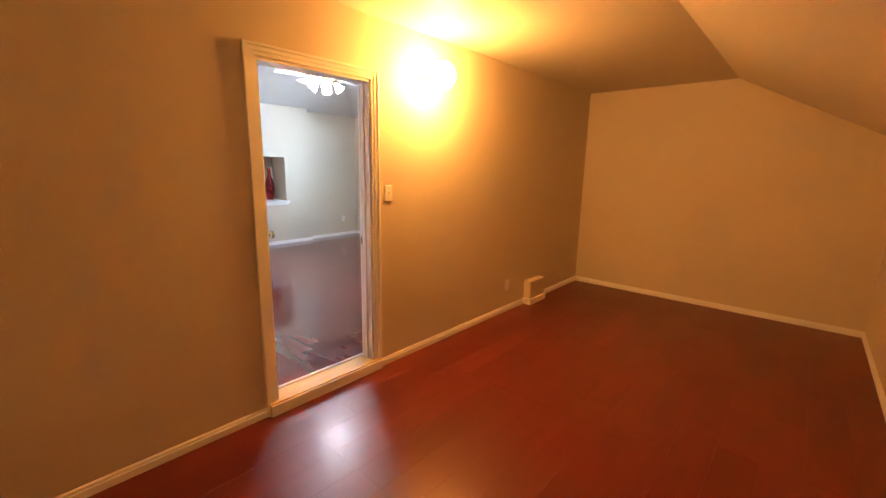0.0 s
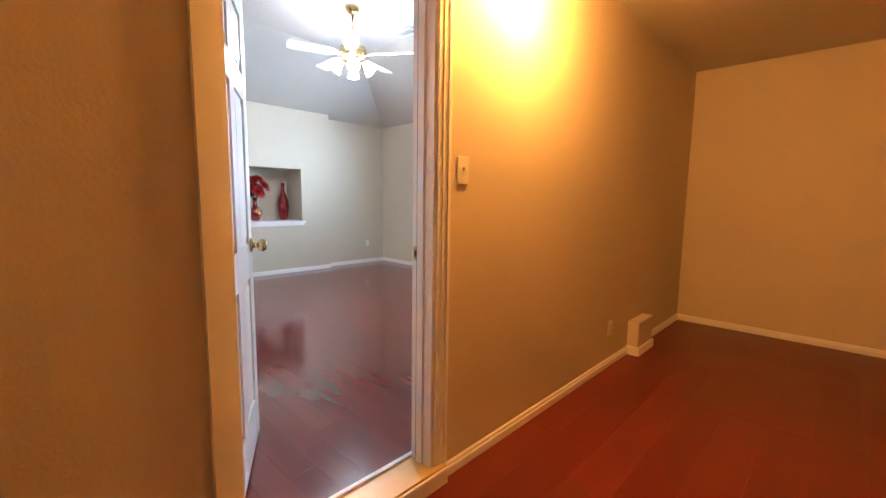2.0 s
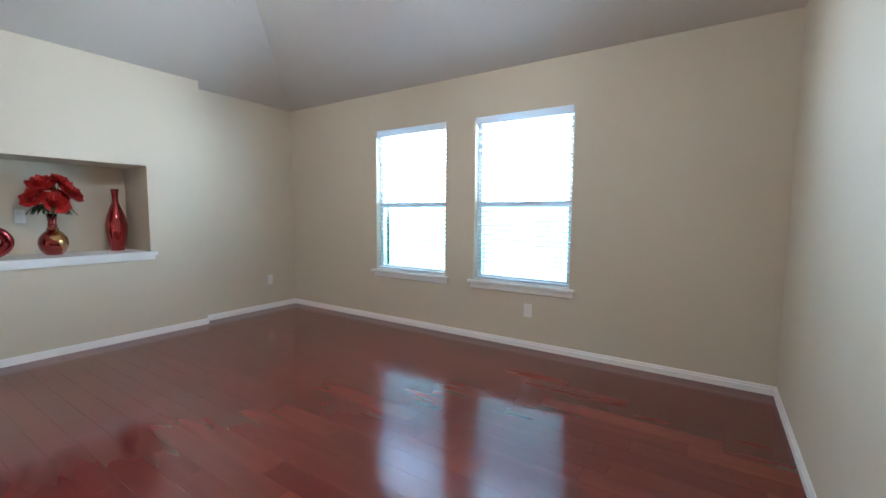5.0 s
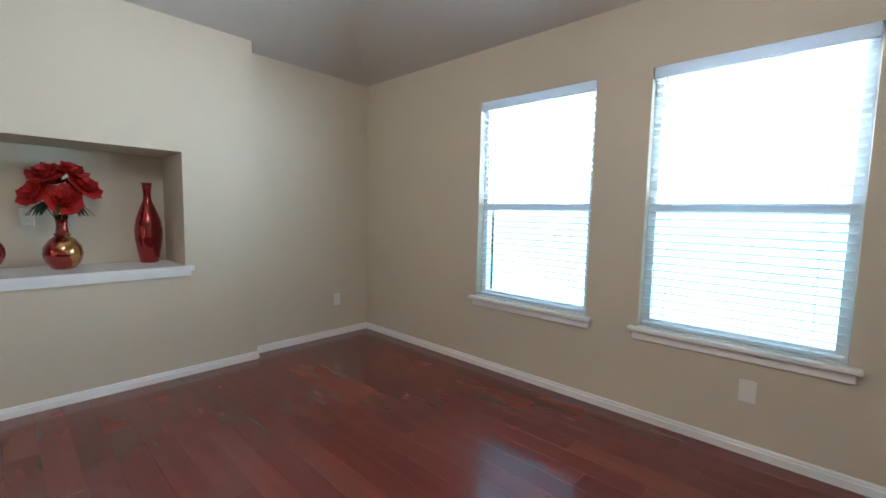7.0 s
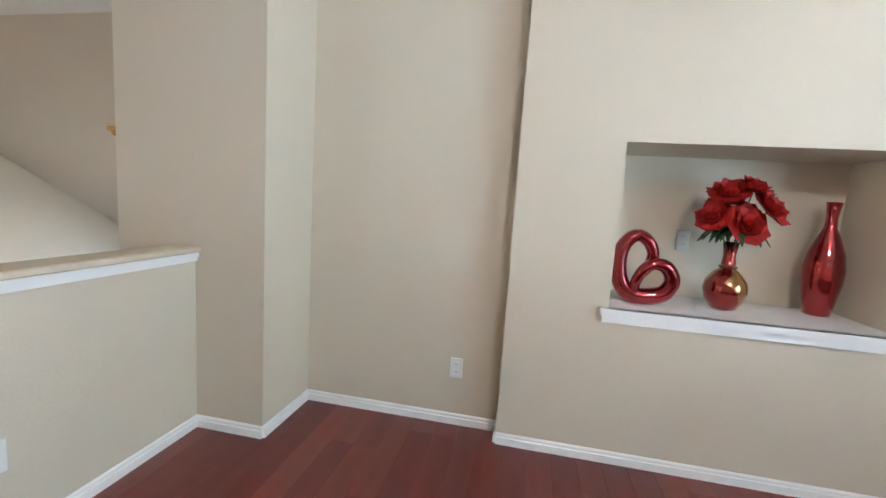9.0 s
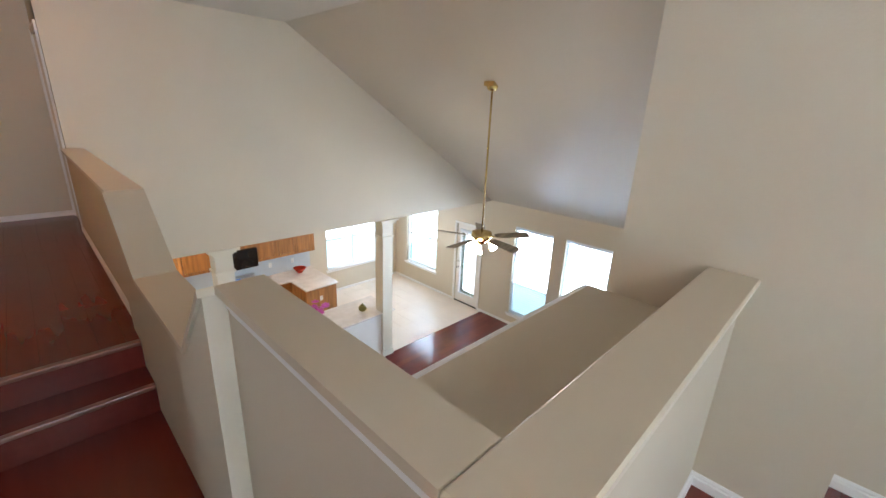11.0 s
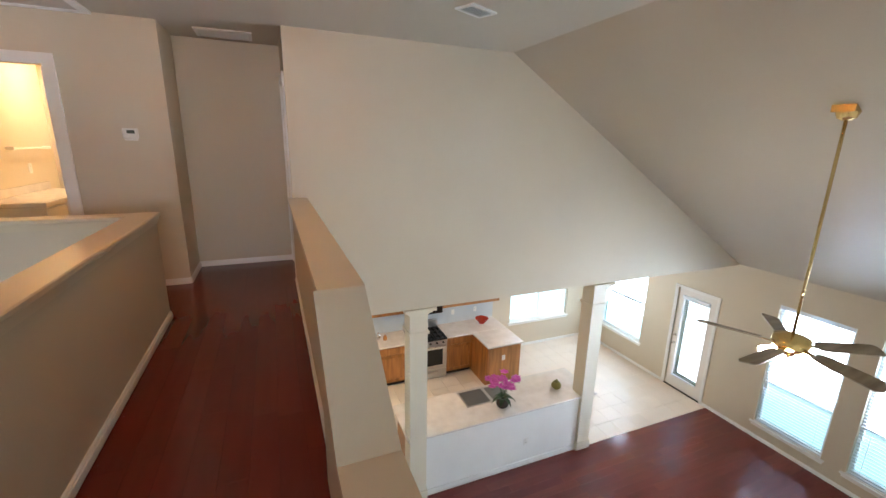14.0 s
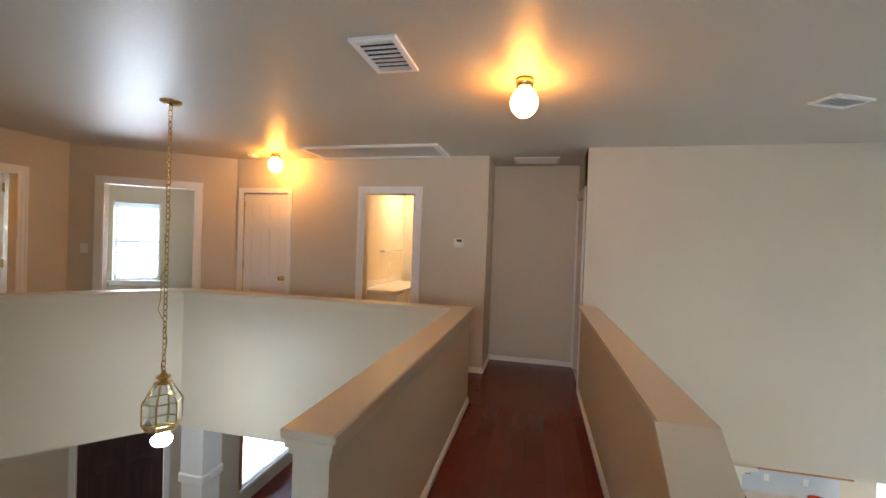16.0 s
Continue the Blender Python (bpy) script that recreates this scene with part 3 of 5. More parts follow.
# attic room things
plate("light_switch", pose(4.955, -3.492, 1.265, 0, 0, -90), "cream light switch beside the doorway", "switch")
plate("wall_outlet", pose(4.955, -1.8, 0.21, 0, 0, -90), "cream wall outlet above the baseboard")
vb = thing("duct_box", "small beige boxed-in duct cover standing on the floor at the wall", "duct cover")
part("casing", bbox(4.956, 5.045, -1.43, -1.10, A, 0.19, 0.006), M_WALL, vb)
part("skirting", bbox(4.956, 5.06, -1.445, -1.085, A, A + 0.07, 0.004), M_TRIM, vb)
sc = thing("wall_lamp", "lit warm globe wall lamp on a brass plate", "wall lamp", m=pose(4.955, -3.13, 2.12))
part("back_plate", lathe([(0.05, 0), (0.05, 0.008), (0.035, 0.02), (0.02, 0.03)], 24, pose(0, 0, 0, 0, 90, 0)), M_PLATE, sc, smooth=True)
part("neck", tube([(0.028, 0, 0), (0.08, 0, -0.004), (0.125, 0, 0)], 0.016, 12), M_PLATE, sc, smooth=True)
part("globe", ellipsoid(0.09, 0.09, 0.10, pose(0.205, 0, 0)), mat("lit_amber_globe", (1, 0.75, 0.4), 0.4, emit=185, emit_color=(1.0, 0.39, 0.068)), sc, smooth=True)

# --- half walls ---
def half_wall(name, x0, x1, y0, y1, z0, z1, label, ends=True):
    bm = bbox(x0, x1, y0, y1, z0, z1 - 0.03)
    solid(name, bm, M_WALL, label, "half wall")
    solid(name + "_cap", cap_bm(x0, x1, y0, y1, z1 - 0.03), M_CAP, "satin beige cap with a white moulding on the half wall", "wall cap")


M_CAP = mat("satin_cap_paint", (0.63, 0.55, 0.42), 0.28, vary=0.03, scale=2)
CZ = 0.95
solid("half_wall_loft", bbox(0.326, 1.755, -5.06, -4.97, -0.1, CZ - 0.03), M_WALL, "beige half wall of the loft", "half wall")
solid("half_wall_loft_cap", bbox(0.326, 1.785, -5.10, -4.93, CZ - 0.028, CZ, 0.006), M_CAP, "beige cap board of the half wall", "wall cap")
bm = bmesh.new()
for t, za, zb in ((0.022, 0.052, 0.0285), (0.012, 0.075, 0.0525)):
    box(bm, 0.326, 1.755 + t, -4.97, -4.97 + t, CZ - za, CZ - zb)
    box(bm, 1.7555, 1.755 + t, -6.0, -4.9705, CZ - za, CZ - zb)
solid("half_wall_trim", bm, M_TRIM, "white cove moulding under the cap", "trim")
# leg beside the steps: flat, down to the landing, flat, up to the hall
LX0, LX1 = 1.655, 1.79
PX0, PX1 = 1.65, 1.822
solid("half_wall_loft_leg", prism([(-5.061, -0.1), (-5.061, CZ - 0.03), (-6.06, CZ - 0.03), (-6.06, -0.1)], "x", 1.64, 1.755), M_WALL, "beige half wall leg beside the loft floor", "half wall")
prof = [(-6.061, -0.5), (-6.061, CZ - 0.031), (-6.40, 0.57), (-7.26, 0.57), (-7.76, CZ - 0.01), (-7.76, -0.5)]
solid("half_wall_stairs", prism(prof, "x", PX0, PX1), M_WALL, "beige half wall that dips along the landing", "half wall")
solid("half_wall_hall", bbox(LX0, LX1, SY, -7.7605, -0.5, CZ - 0.01), M_WALL, "beige half wall between hall and living room", "half wall")
def ramp(y0, z0, y1, z1, x0, x1, t=0.028):
    return prism([(y0, z0), (y1, z1), (y1, z1 + t), (y0, z0 + t)], "x", x0, x1)


for y0, z0, y1, z1, x0, x1 in ((-5.1005, CZ - 0.028, -6.06, CZ - 0.028, 1.635, 1.785), (-6.0605, CZ - 0.028, -6.40, 0.572, PX0 - 0.012, PX1 + 0.012), (-6.401, 0.572, -7.26, 0.572, PX0 - 0.012, PX1 + 0.012),
                               (-7.261, 0.572, -7.76, CZ - 0.008, PX0 - 0.012, PX1 + 0.012), (-7.761, CZ - 0.008, SY, CZ - 0.008, LX0 - 0.02, LX1 + 0.03)):
    solid("half_wall_stairs_cap", ramp(y0, z0, y1, z1, x0, x1), M_CAP, "beige cap board along the stair half wall", "wall cap")
# low shelf of the living room wall in front of the loft half wall
solid("wall_living_north_ledge", prism([(-5.0605, F), (NY, F), (NY, 0.70), (-5.0605, 0.70)], "x", 0.326, LX0 - 0.02), M_WALL, "beige wall below the loft with a ledge", "wall")
solid("ledge_trim", bbox(0.326, LX0 - 0.002, NY - 0.012, NY + 0.014, 0.7005, 0.722, 0.004), M_TRIM, "white trim on the ledge", "trim")
solid("ledge_top", bbox(0.326, LX0 - 0.002, NY + 0.0145, -5.0615, 0.7005, 0.722), M_CAP, "beige painted ledge board", "ledge")
solid("wall_living_north", wall_bm("y", NY, NY + 0.15, WX - 0.15, -0.1195, F, 2.9), M_WALL, "beige living room wall with the fireplace", "wall")

# void half walls
HC = 0.97
half_wall("half_wall_void_west", 2.80, 2.92, -9.95, -7.385, H - 0.4, HC, "beige half wall between hall and entry void")
half_wall("half_wall_void_south", 2.951, 5.80, -9.94, -9.83, -0.45, HC - 0.001, "beige half wall along the landing")
m45 = pose(5.80, -9.88, 0, 0, 0, 48)
solid("half_wall_void_east", bbox(0.0, 4.0, -0.06, 0.05, -0.45, HC - 0.03, m=m45), M_WALL, "beige half wall set at an angle along the landing", "half wall")
bm = cap_bm(-0.03, 4.0, -0.06, 0.05, HC - 0.032)
bmesh.ops.transform(bm, matrix=m45, verts=bm.verts)
solid("half_wall_void_east_cap", bm, M_CAP, "satin beige cap with a white moulding on the half wall", "wall cap")
solid("half_wall_void_west_lower", bbox(2.80, 2.92, -9.95, -7.385, F, H - 0.4005), M_WALL, "painted wall below the hall", "wall")

# Paler than the steps: the highlight on the nosings is put into the colour.
M_NOSE = wood_mat("highlit_cherry_nosing", (0.20, 0.06, 0.035), (0.22, 0.07, 0.04), (0.24, 0.08, 0.045), 0.3, "x", coat=0.3)
# --- floors upstairs, steps ---
solid("floor_loft_base", prism([(-0.119, 0.0), (-0.119, -5.06), (1.6395, -5.06), (1.6395, -6.0), (4.834, -6.0), (4.834, 0.0)], "z", -0.25, LZ - 0.012), M_CHERRY_H, "dark underlay of the loft floor", "floor")
stairs = tagged(new("stairs"), "dark red wooden steps between loft, landing and hall", "stairs", "", "structure")
for a in ((1.8225, 4.834, -6.29, -6.0005, -0.3, -0.13), (1.8225, 4.0, -7.34, -6.2905, -0.45, -0.26), (1.8225, 2.799, -7.58, -7.3405, -0.45, -0.08), (1.8225, 2.799, -7.60, -7.5805, -0.45, 0.085)):
    part("step", bbox(*a), M_CHERRY_H, stairs)
for y0, y1, z in ((-7.60, -7.555, H), (-7.36, -7.322, -0.08)):
    part("nosing", bbox(1.8226, 2.7988, y0, y1, z - 0.024, z + 0.004, 0.007, seg=2), M_NOSE, stairs, "nosing, coloured paler for its edge highlight")
solid("floor_hall_base", bbox(1.761, 9.0, -12.4, -9.951, -0.45, H - 0.012), M_CHERRY_H, "dark underlay of the hall floor", "floor")
solid("floor_hall_bridge", bbox(1.761, 2.799, -9.95, -7.6005, -0.45, H - 0.012), M_CHERRY_H, "dark underlay of the bridge floor", "floor")

# --- hall walls ---
TY = -10.867
BXL, BXR = 3.635, 4.255
CXL, CXR = 5.29, 5.93
DTOP = H + 2.0
solid("wall_hall_south", wall_bm("y", TY - 0.12, TY, 2.79, 6.06, H - 0.4, TOP, ((BXL, BXR, H, DTOP), (CXL, CXR, H, DTOP))), M_WALL, "beige hall wall with a bathroom doorway and a closet door", "wall")
solid("wall_hall_alcove", wall_bm("x", 2.79, 2.91, -11.48, TY - 0.1205, H - 0.4, TOP), M_WALL, "beige wall at the hall's end", "wall")
solid("wall_hall_end", wall_bm("y", -11.6, -11.48, 1.6, 2.95, H - 0.4, TOP), M_WALL, "beige wall at the hall's end", "wall")
solid("wall_hall_west", wall_bm("x", 1.64, 1.775, -11.48, SY - 0.001, H - 0.4, TOP, ((-11.40, -10.72, H, DTOP),)), M_WALL, "beige wall with a doorway at the hall's end", "wall")
casing("door_trim_hall", "x", 1.775, 1, -11.40, -10.72, H, DTOP)
door_leaf("door_2", 0.68, 1.98, "white six-panel door, closed, at the hall's end", pose(1.70, -11.40, H + 0.01, 0, 0, 90))
solid("wall_living_south", prism([(1.775, TOP), (-0.671, TOP), (WX, -0.384), (WX, -0.40), (1.775, -0.40)], "y", SY - 0.3, SY), M_WALL, "tall beige wall over the kitchen opening", "wall")
casing("door_trim_bath", "y", TY, 1, BXL, BXR, H, DTOP, 0.085)
casing("door_trim_closet", "y", TY, 1, CXL, CXR, H, DTOP)
door_leaf("door_3", CXR - CXL - 0.01, 1.98, "white six-panel closet door, closed, with a brass knob", pose(CXR - 0.005, TY - 0.02, H + 0.01, 0, 0, 180))
# angled wall with the window room
mw = pose(6.04, TY, 0, 0, 0, 34.6)
WU0, WU1 = 0.47, 1.38
def angled(bm):
    bmesh.ops.transform(bm, matrix=mw, verts=bm.verts)
    return bm


solid("wall_hall_angled", angled(wall_bm("y", -0.12, 0.0, -0.02, 1.75, H - 0.4, TOP, ((WU0, WU1, H, DTOP),))), M_WALL, "beige angled wall with a wide doorway", "wall")
bm = bmesh.new()
for a in ((WU0 - 0.09, WU0, H, DTOP + 0.09), (WU1, WU1 + 0.09, H, DTOP + 0.09), (WU0, WU1, DTOP, DTOP + 0.09)):
    box(bm, a[0], a[1], 0.0005, 0.02, a[2], a[3])
    box(bm, a[0] + 0.012, a[1] - 0.012, 0.0205, 0.026, a[2], a[3] - 0.012)
solid("door_trim_angled", angled(bm), M_TRIM, "white painted moulded door casing", "door trim")
plate("light_switch", mw @ pose(1.56, 0, H + 1.24, 0, 0, 0), "white light switch on the angled wall", "switch")
solid("wall_hall_east", wall_bm("x", 7.45, 7.57, -9.9, -6.405, H - 0.4, TOP, ((-9.42, -8.62, H, DTOP),)), M_WALL, "beige wall with a bright doorway", "wall")
casing("door_trim_east", "x", 7.45, -1, -9.42, -8.62, H, DTOP, 0.085)
door_leaf("door_6", 0.77, 1.98, "white six-panel door standing open with a brass knob", pose(7.60, -9.40, H + 0.01, 0, 0, 12))
# window room beyond the angled wall
solid("wall_window_room", angled(wall_bm("y", -1.45, -1.35, -1.0, 3.2, H - 0.4, TOP, ((1.14, 1.71, 0.84, 1.98),))), M_WALL, "pale wall with a small window", "wall")
solid("wall_window_room_side", angled(wall_bm("x", 0.30, 0.40, -1.35, -0.1205, H - 0.4, TOP)), M_WALL, "pale side wall", "wall")
solid("wall_window_room_side_b", angled(wall_bm("x", 2.6, 2.7, -1.35, -0.1205, H - 0.4, TOP)), M_WALL, "pale side wall", "wall")
window("window_3", mw @ pose(1.425, -1.35, 0.84, 0, 0, 180), 0.57, 1.14, "small white sash window with blinds")
blind(mw @ pose(1.425, -1.385, 1.97, 0, 0, 180), 0.55, 1.12, "white venetian blind in the small window", tilt=10)
# rooms behind the other doorways
solid("wall_bath_back", wall_bm("y", -13.3, -13.2, 2.9, 6.0, H - 0.4, TOP), M_WALL, "pale bathroom wall", "wall")
solid("wall_bath_side", wall_bm("x", 4.55, 4.65, -13.2, TY - 0.1205, H - 0.4, TOP), M_WALL, "pale bathroom wall", "wall")
solid("wall_bath_side_b", wall_bm("x", 2.9105, 3.0, -13.2, -11.601, H - 0.4, TOP), M_WALL, "pale bathroom wall", "wall")
solid("wall_east_room", wall_bm("x", 9.0, 9.1, -10.5, -4.0, H - 0.4, TOP), M_WALL, "pale wall of the next room", "wall")
# bathroom things
vn = thing("vanity", "white bathroom vanity with a marble basin top", "vanity")
part("cabinet", bbox(4.06, 4.548, -12.86, -11.45, H, H + 0.74), M_DOOR, vn)
for y in (-12.84, -12.37, -11.90):
    part("door", bbox(4.042, 4.0595, y, y + 0.44, H + 0.1, H + 0.56, 0.006), M_DOOR, vn)
    part("drawer", bbox(4.042, 4.0595, y, y + 0.44, H + 0.58, H + 0.72, 0.006), M_DOOR, vn)
part("worktop", bbox(4.02, 4.548, -12.9, -11.42, H + 0.7405, H + 0.79, 0.008), M_COUNTER, vn)
part("backsplash", bbox(4.528, 4.548, -12.9, -11.42, H + 0.7905, H + 0.88, 0.003), M_COUNTER, vn)
tb = thing("towel_rail", "white towel rail on the bathroom wall", "towel rail")
part("bar", tube([(4.49, -12.95, H + 1.29), (4.49, -12.15, H + 1.29)], 0.011), M_PLATE, tb)
for y in (-12.95, -12.15):
    part("bracket", bbox(4.475, 4.549, y - 0.018, y + 0.018, H + 1.272, H + 1.308, 0.004), M_PLATE, tb)
plate("wall_outlet", pose(4.55, -12.55, H + 1.06, 0, 0, 90), "white wall outlet above the vanity")
door_leaf("door_5", 0.6, 1.98, "white six-panel bathroom door standing open", pose(BXL + 0.025, TY - 0.125, H + 0.01, 0, 0, -82))

# --- ceilings over hall and living room ---
bm = bmesh.new()
for q in (((-0.671, NY + 0.1, TOP), (9.0, NY + 0.1, TOP), (9.0, -13.3, TOP), (-0.671, -13.3, TOP)), ((0.326, -5.02, TOP), (9.0, -5.02, TOP), (9.0, NY + 0.1, TOP), (0.326, NY + 0.1, TOP))):
    bm.faces.new([bm.verts.new(p) for p in q])
bmesh.ops.remove_doubles(bm, verts=bm.verts, dist=1e-4)
solid("ceiling_hall", bm, M_CEIL_H, "satin beige flat ceiling", "ceiling")
bm = bmesh.new()
bm.faces.new([bm.verts.new(p) for p in ((-0.671, NY + 0.1, TOP), (-0.671, SY, TOP), (WX, SY, -0.384), (WX, NY + 0.1, -0.384))])
solid("ceiling_living", bm, M_CEIL_H, "satin beige ceiling sloping down to the windows", "ceiling")
solid("ceiling_kitchen", bbox(WX, 1.639, BY, SY - 0.3005, -0.40, -0.32), M_CEIL, "white kitchen ceiling", "ceiling")

# --- ground floor walls ---
LW = ((-9.85, -8.89, -2.965, -0.85), (-8.60, -7.63, -2.965, -0.85), (-7.31, -6.345, -2.965, -0.85))
NW = (-13.58, -12.34, -2.70, -0.95)
PD = (-11.60, -10.815, F, -1.14)
solid("wall_living_west", wall_bm("x", WX - 0.15, WX, BY - 0.15, NY + 0.15, F - 0.2, 0.2, (*LW, NW, PD)), M_WALL, "beige wall with tall windows and a patio door", "wall")
KW = (-4.70, -3.05, -2.60, -1.0)
solid("wall_kitchen_back", wall_bm("y", BY - 0.15, BY, WX, 1.8, F - 0.2, 0.0, (KW,)), M_WALL, "beige kitchen wall with a wide window", "wall")
solid("wall_kitchen_pantry", prism([(1.62, -12.62), (0.95, -13.34), (0.95, BY), (1.9, BY), (1.9, -12.62)], "z", F, -0.40), M_WALL, "beige angled pantry wall", "wall")
solid("wall_kitchen_east", wall_bm("x", 1.64, 1.76, -12.62, -7.4, F, -0.4505, ((-10.3, -8.0, F, -0.7),)), M_WALL, "beige wall below the hall", "wall")
for i, o in enumerate(LW):
    wob = window("window_%d" % (4 + i), pose(WX, (o[0] + o[1]) / 2, o[2], 0, 0, 90), o[1] - o[0], o[3] - o[2], "tall white sash window with a venetian blind", split=0.36)
    blind(pose(WX - 0.035, (o[0] + o[1]) / 2, o[3], 0, 0, 90), o[1] - o[0] - 0.02, o[3] - o[2] - 0.01, "white venetian blind, lowered, in a tall window", tilt=12, pitch=0.05)
    window_pair((WX - 0.2, (o[0] + o[1]) / 2), (1, 0, 0), o[1] - o[0], o[2], o[3], 0.36, 50, 2.2)
window("window_7", pose(WX, (NW[0] + NW[1]) / 2, NW[2], 0, 0, 90), NW[1] - NW[0], NW[3] - NW[2], "white sash window in the breakfast corner")
window_pair((WX - 0.2, (NW[0] + NW[1]) / 2), (1, 0, 0), NW[1] - NW[0], NW[2], NW[3], 0.3, 24, 3)
window("window_8", pose((KW[0] + KW[1]) / 2, BY, KW[2], 0, 0, 180), KW[1] - KW[0], KW[3] - KW[2], "wide white double sash window in the kitchen", cols=2)
blind(pose((KW[0] + KW[1]) / 2, BY - 0.035, KW[3], 0, 0, 180), KW[1] - KW[0] - 0.02, KW[3] - KW[2] - 0.01, "white venetian blind in the kitchen window", tilt=14, pitch=0.05)
window_pair(((KW[0] + KW[1]) / 2, BY - 0.2), (0, 1, 0), KW[1] - KW[0], KW[2], KW[3], 0.5, 24, 8)
for i, o in enumerate(WINS):
    window("window_%d" % (1 + i), pose((o[0] + o[1]) / 2, 0, o[2]), o[1] - o[0], o[3] - o[2], "white sash window with a moulded sill", split=0.47)
    blind(pose((o[0] + o[1]) / 2, 0.036, o[3]), o[1] - o[0] - 0.012, o[3] - o[2] - 0.01, "white venetian blind, lowered with its slats open", tilt=12)
    window_pair(((o[0] + o[1]) / 2, 0.22), (0, -1, 0), o[1] - o[0], o[2], o[3], 0.47, 33, 7)
window_light("window_light", (mw @ Vector((1.425, -1.56, 1.41))), (mw.to_3x3() @ Vector((0, 1, 0))), 0.58, 1.1, 55)

# display niche things
hz = NZ0 + 0.0125
hsp = thing("heart_sculpture", "red glazed looped heart-shaped ceramic sculpture in the niche", "sculpture", m=pose(-0.17, -2.72, hz))
def spline(pts, per=4):
    """A smooth line through the points."""
    out = []
    for i in range(len(pts) - 1):
        p0, p1, p2, p3 = (Vector(pts[max(0, min(len(pts) - 1, i + k))]) for k in (-1, 0, 1, 2))
        for s in range(per):
            t = s / per
            out.append(0.5 * (2 * p1 + (p2 - p0) * t + (2 * p0 - 5 * p1 + 4 * p2 - p3) * t * t + (3 * p1 - p0 - 3 * p2 + p3) * t ** 3))
    return out + [Vector(pts[-1])]


curl = [(0.012, -0.05, 0.062), (0.034, -0.044, 0.115), (0.045, -0.018, 0.168), (0.045, 0.028, 0.196), (0.035, 0.088, 0.186), (0.022, 0.128, 0.13), (0.012, 0.105, 0.07), (0.004, 0.035, 0.043), (0.0, -0.05, 0.044),
        (-0.004, -0.108, 0.09), (-0.006, -0.13, 0.18), (-0.008, -0.115, 0.265), (-0.01, -0.06, 0.315), (-0.012, 0.0, 0.295), (-0.018, 0.035, 0.235), (-0.022, 0.015, 0.165), (-0.015, -0.03, 0.115)]
thick = spline([(t, 0, 0) for t in (0.026, 0.026, 0.028, 0.031, 0.035, 0.038, 0.042, 0.045, 0.045, 0.043, 0.04, 0.037, 0.034, 0.032, 0.03, 0.027, 0.02)])
curl = [(x, y, 0.044 + (z - 0.044) * 1.14) for x, y, z in curl]
part("body", tube(spline(curl), [max(0.008, v.x) for v in thick], 16), M_RED, hsp, smooth=True)

fv = thing("flower_vase", "round red copper-glazed vase holding red silk flowers in the niche", "vase", m=pose(-0.26, -2.30, hz))
part("body", lathe([(0.05, 0), (0.062, 0.008), (0.09, 0.05), (0.102, 0.1), (0.095, 0.145), (0.066, 0.19), (0.036, 0.215), (0.028, 0.28), (0.036, 0.35), (0.032, 0.35), (0.024, 0.28)], 32), M_REDV, fv, smooth=True)
part("neck_band", tube([(0.038 * math.cos(a), 0.038 * math.sin(a), 0.222) for a in np.linspace(0, 2 * math.pi, 25)[:-1]], 0.006, 8, True), M_COPPER, fv, smooth=True)
fl = thing("flower_bunch", "bunch of red silk flowers with dark green leaves in the vase", "flowers", m=pose(-0.25, -2.305, hz + 0.375) @ Matrix.Diagonal((0.95, 0.98, 1.25, 1)))
frng = random.Random(11)
def ruffled(c, axis, r, rings, rng):
    """One full blossom: rings of cupped petals."""
    bm = bmesh.new()
    q = axis.to_track_quat("Z", "Y")
    for k in range(rings):
        rr, open_ = r * (1 - 0.26 * k), 0.15 + 0.45 * k
        n = 7 - k
        for j in range(n):
            a = 2 * math.pi * (j + 0.5 * k) / n + rng.uniform(-0.15, 0.15)
            d, s = Vector((math.cos(a), math.sin(a), 0)), Vector((-math.sin(a), math.cos(a), 0))
            grid = []
            for u in range(4):
                t = u / 3
                wd = rr * (0.16 + 0.5 * math.sin(math.pi * (0.15 + 0.6 * t)))
                row = []
                for v in (-1, 0, 1):
                    p = d * rr * t * (1 - 0.3 * open_) + s * wd * v + Vector((0, 0, rr * (open_ * t * t + 0.12 * abs(v) + rng.uniform(-0.07, 0.07) * t)))
                    row.append(bm.verts.new(c + q @ p))
                grid.append(row)
            for u in range(3):
                for v in range(2):
                    bm.faces.new((grid[u][v], grid[u][v + 1], grid[u + 1][v + 1], grid[u + 1][v]))
    return bm


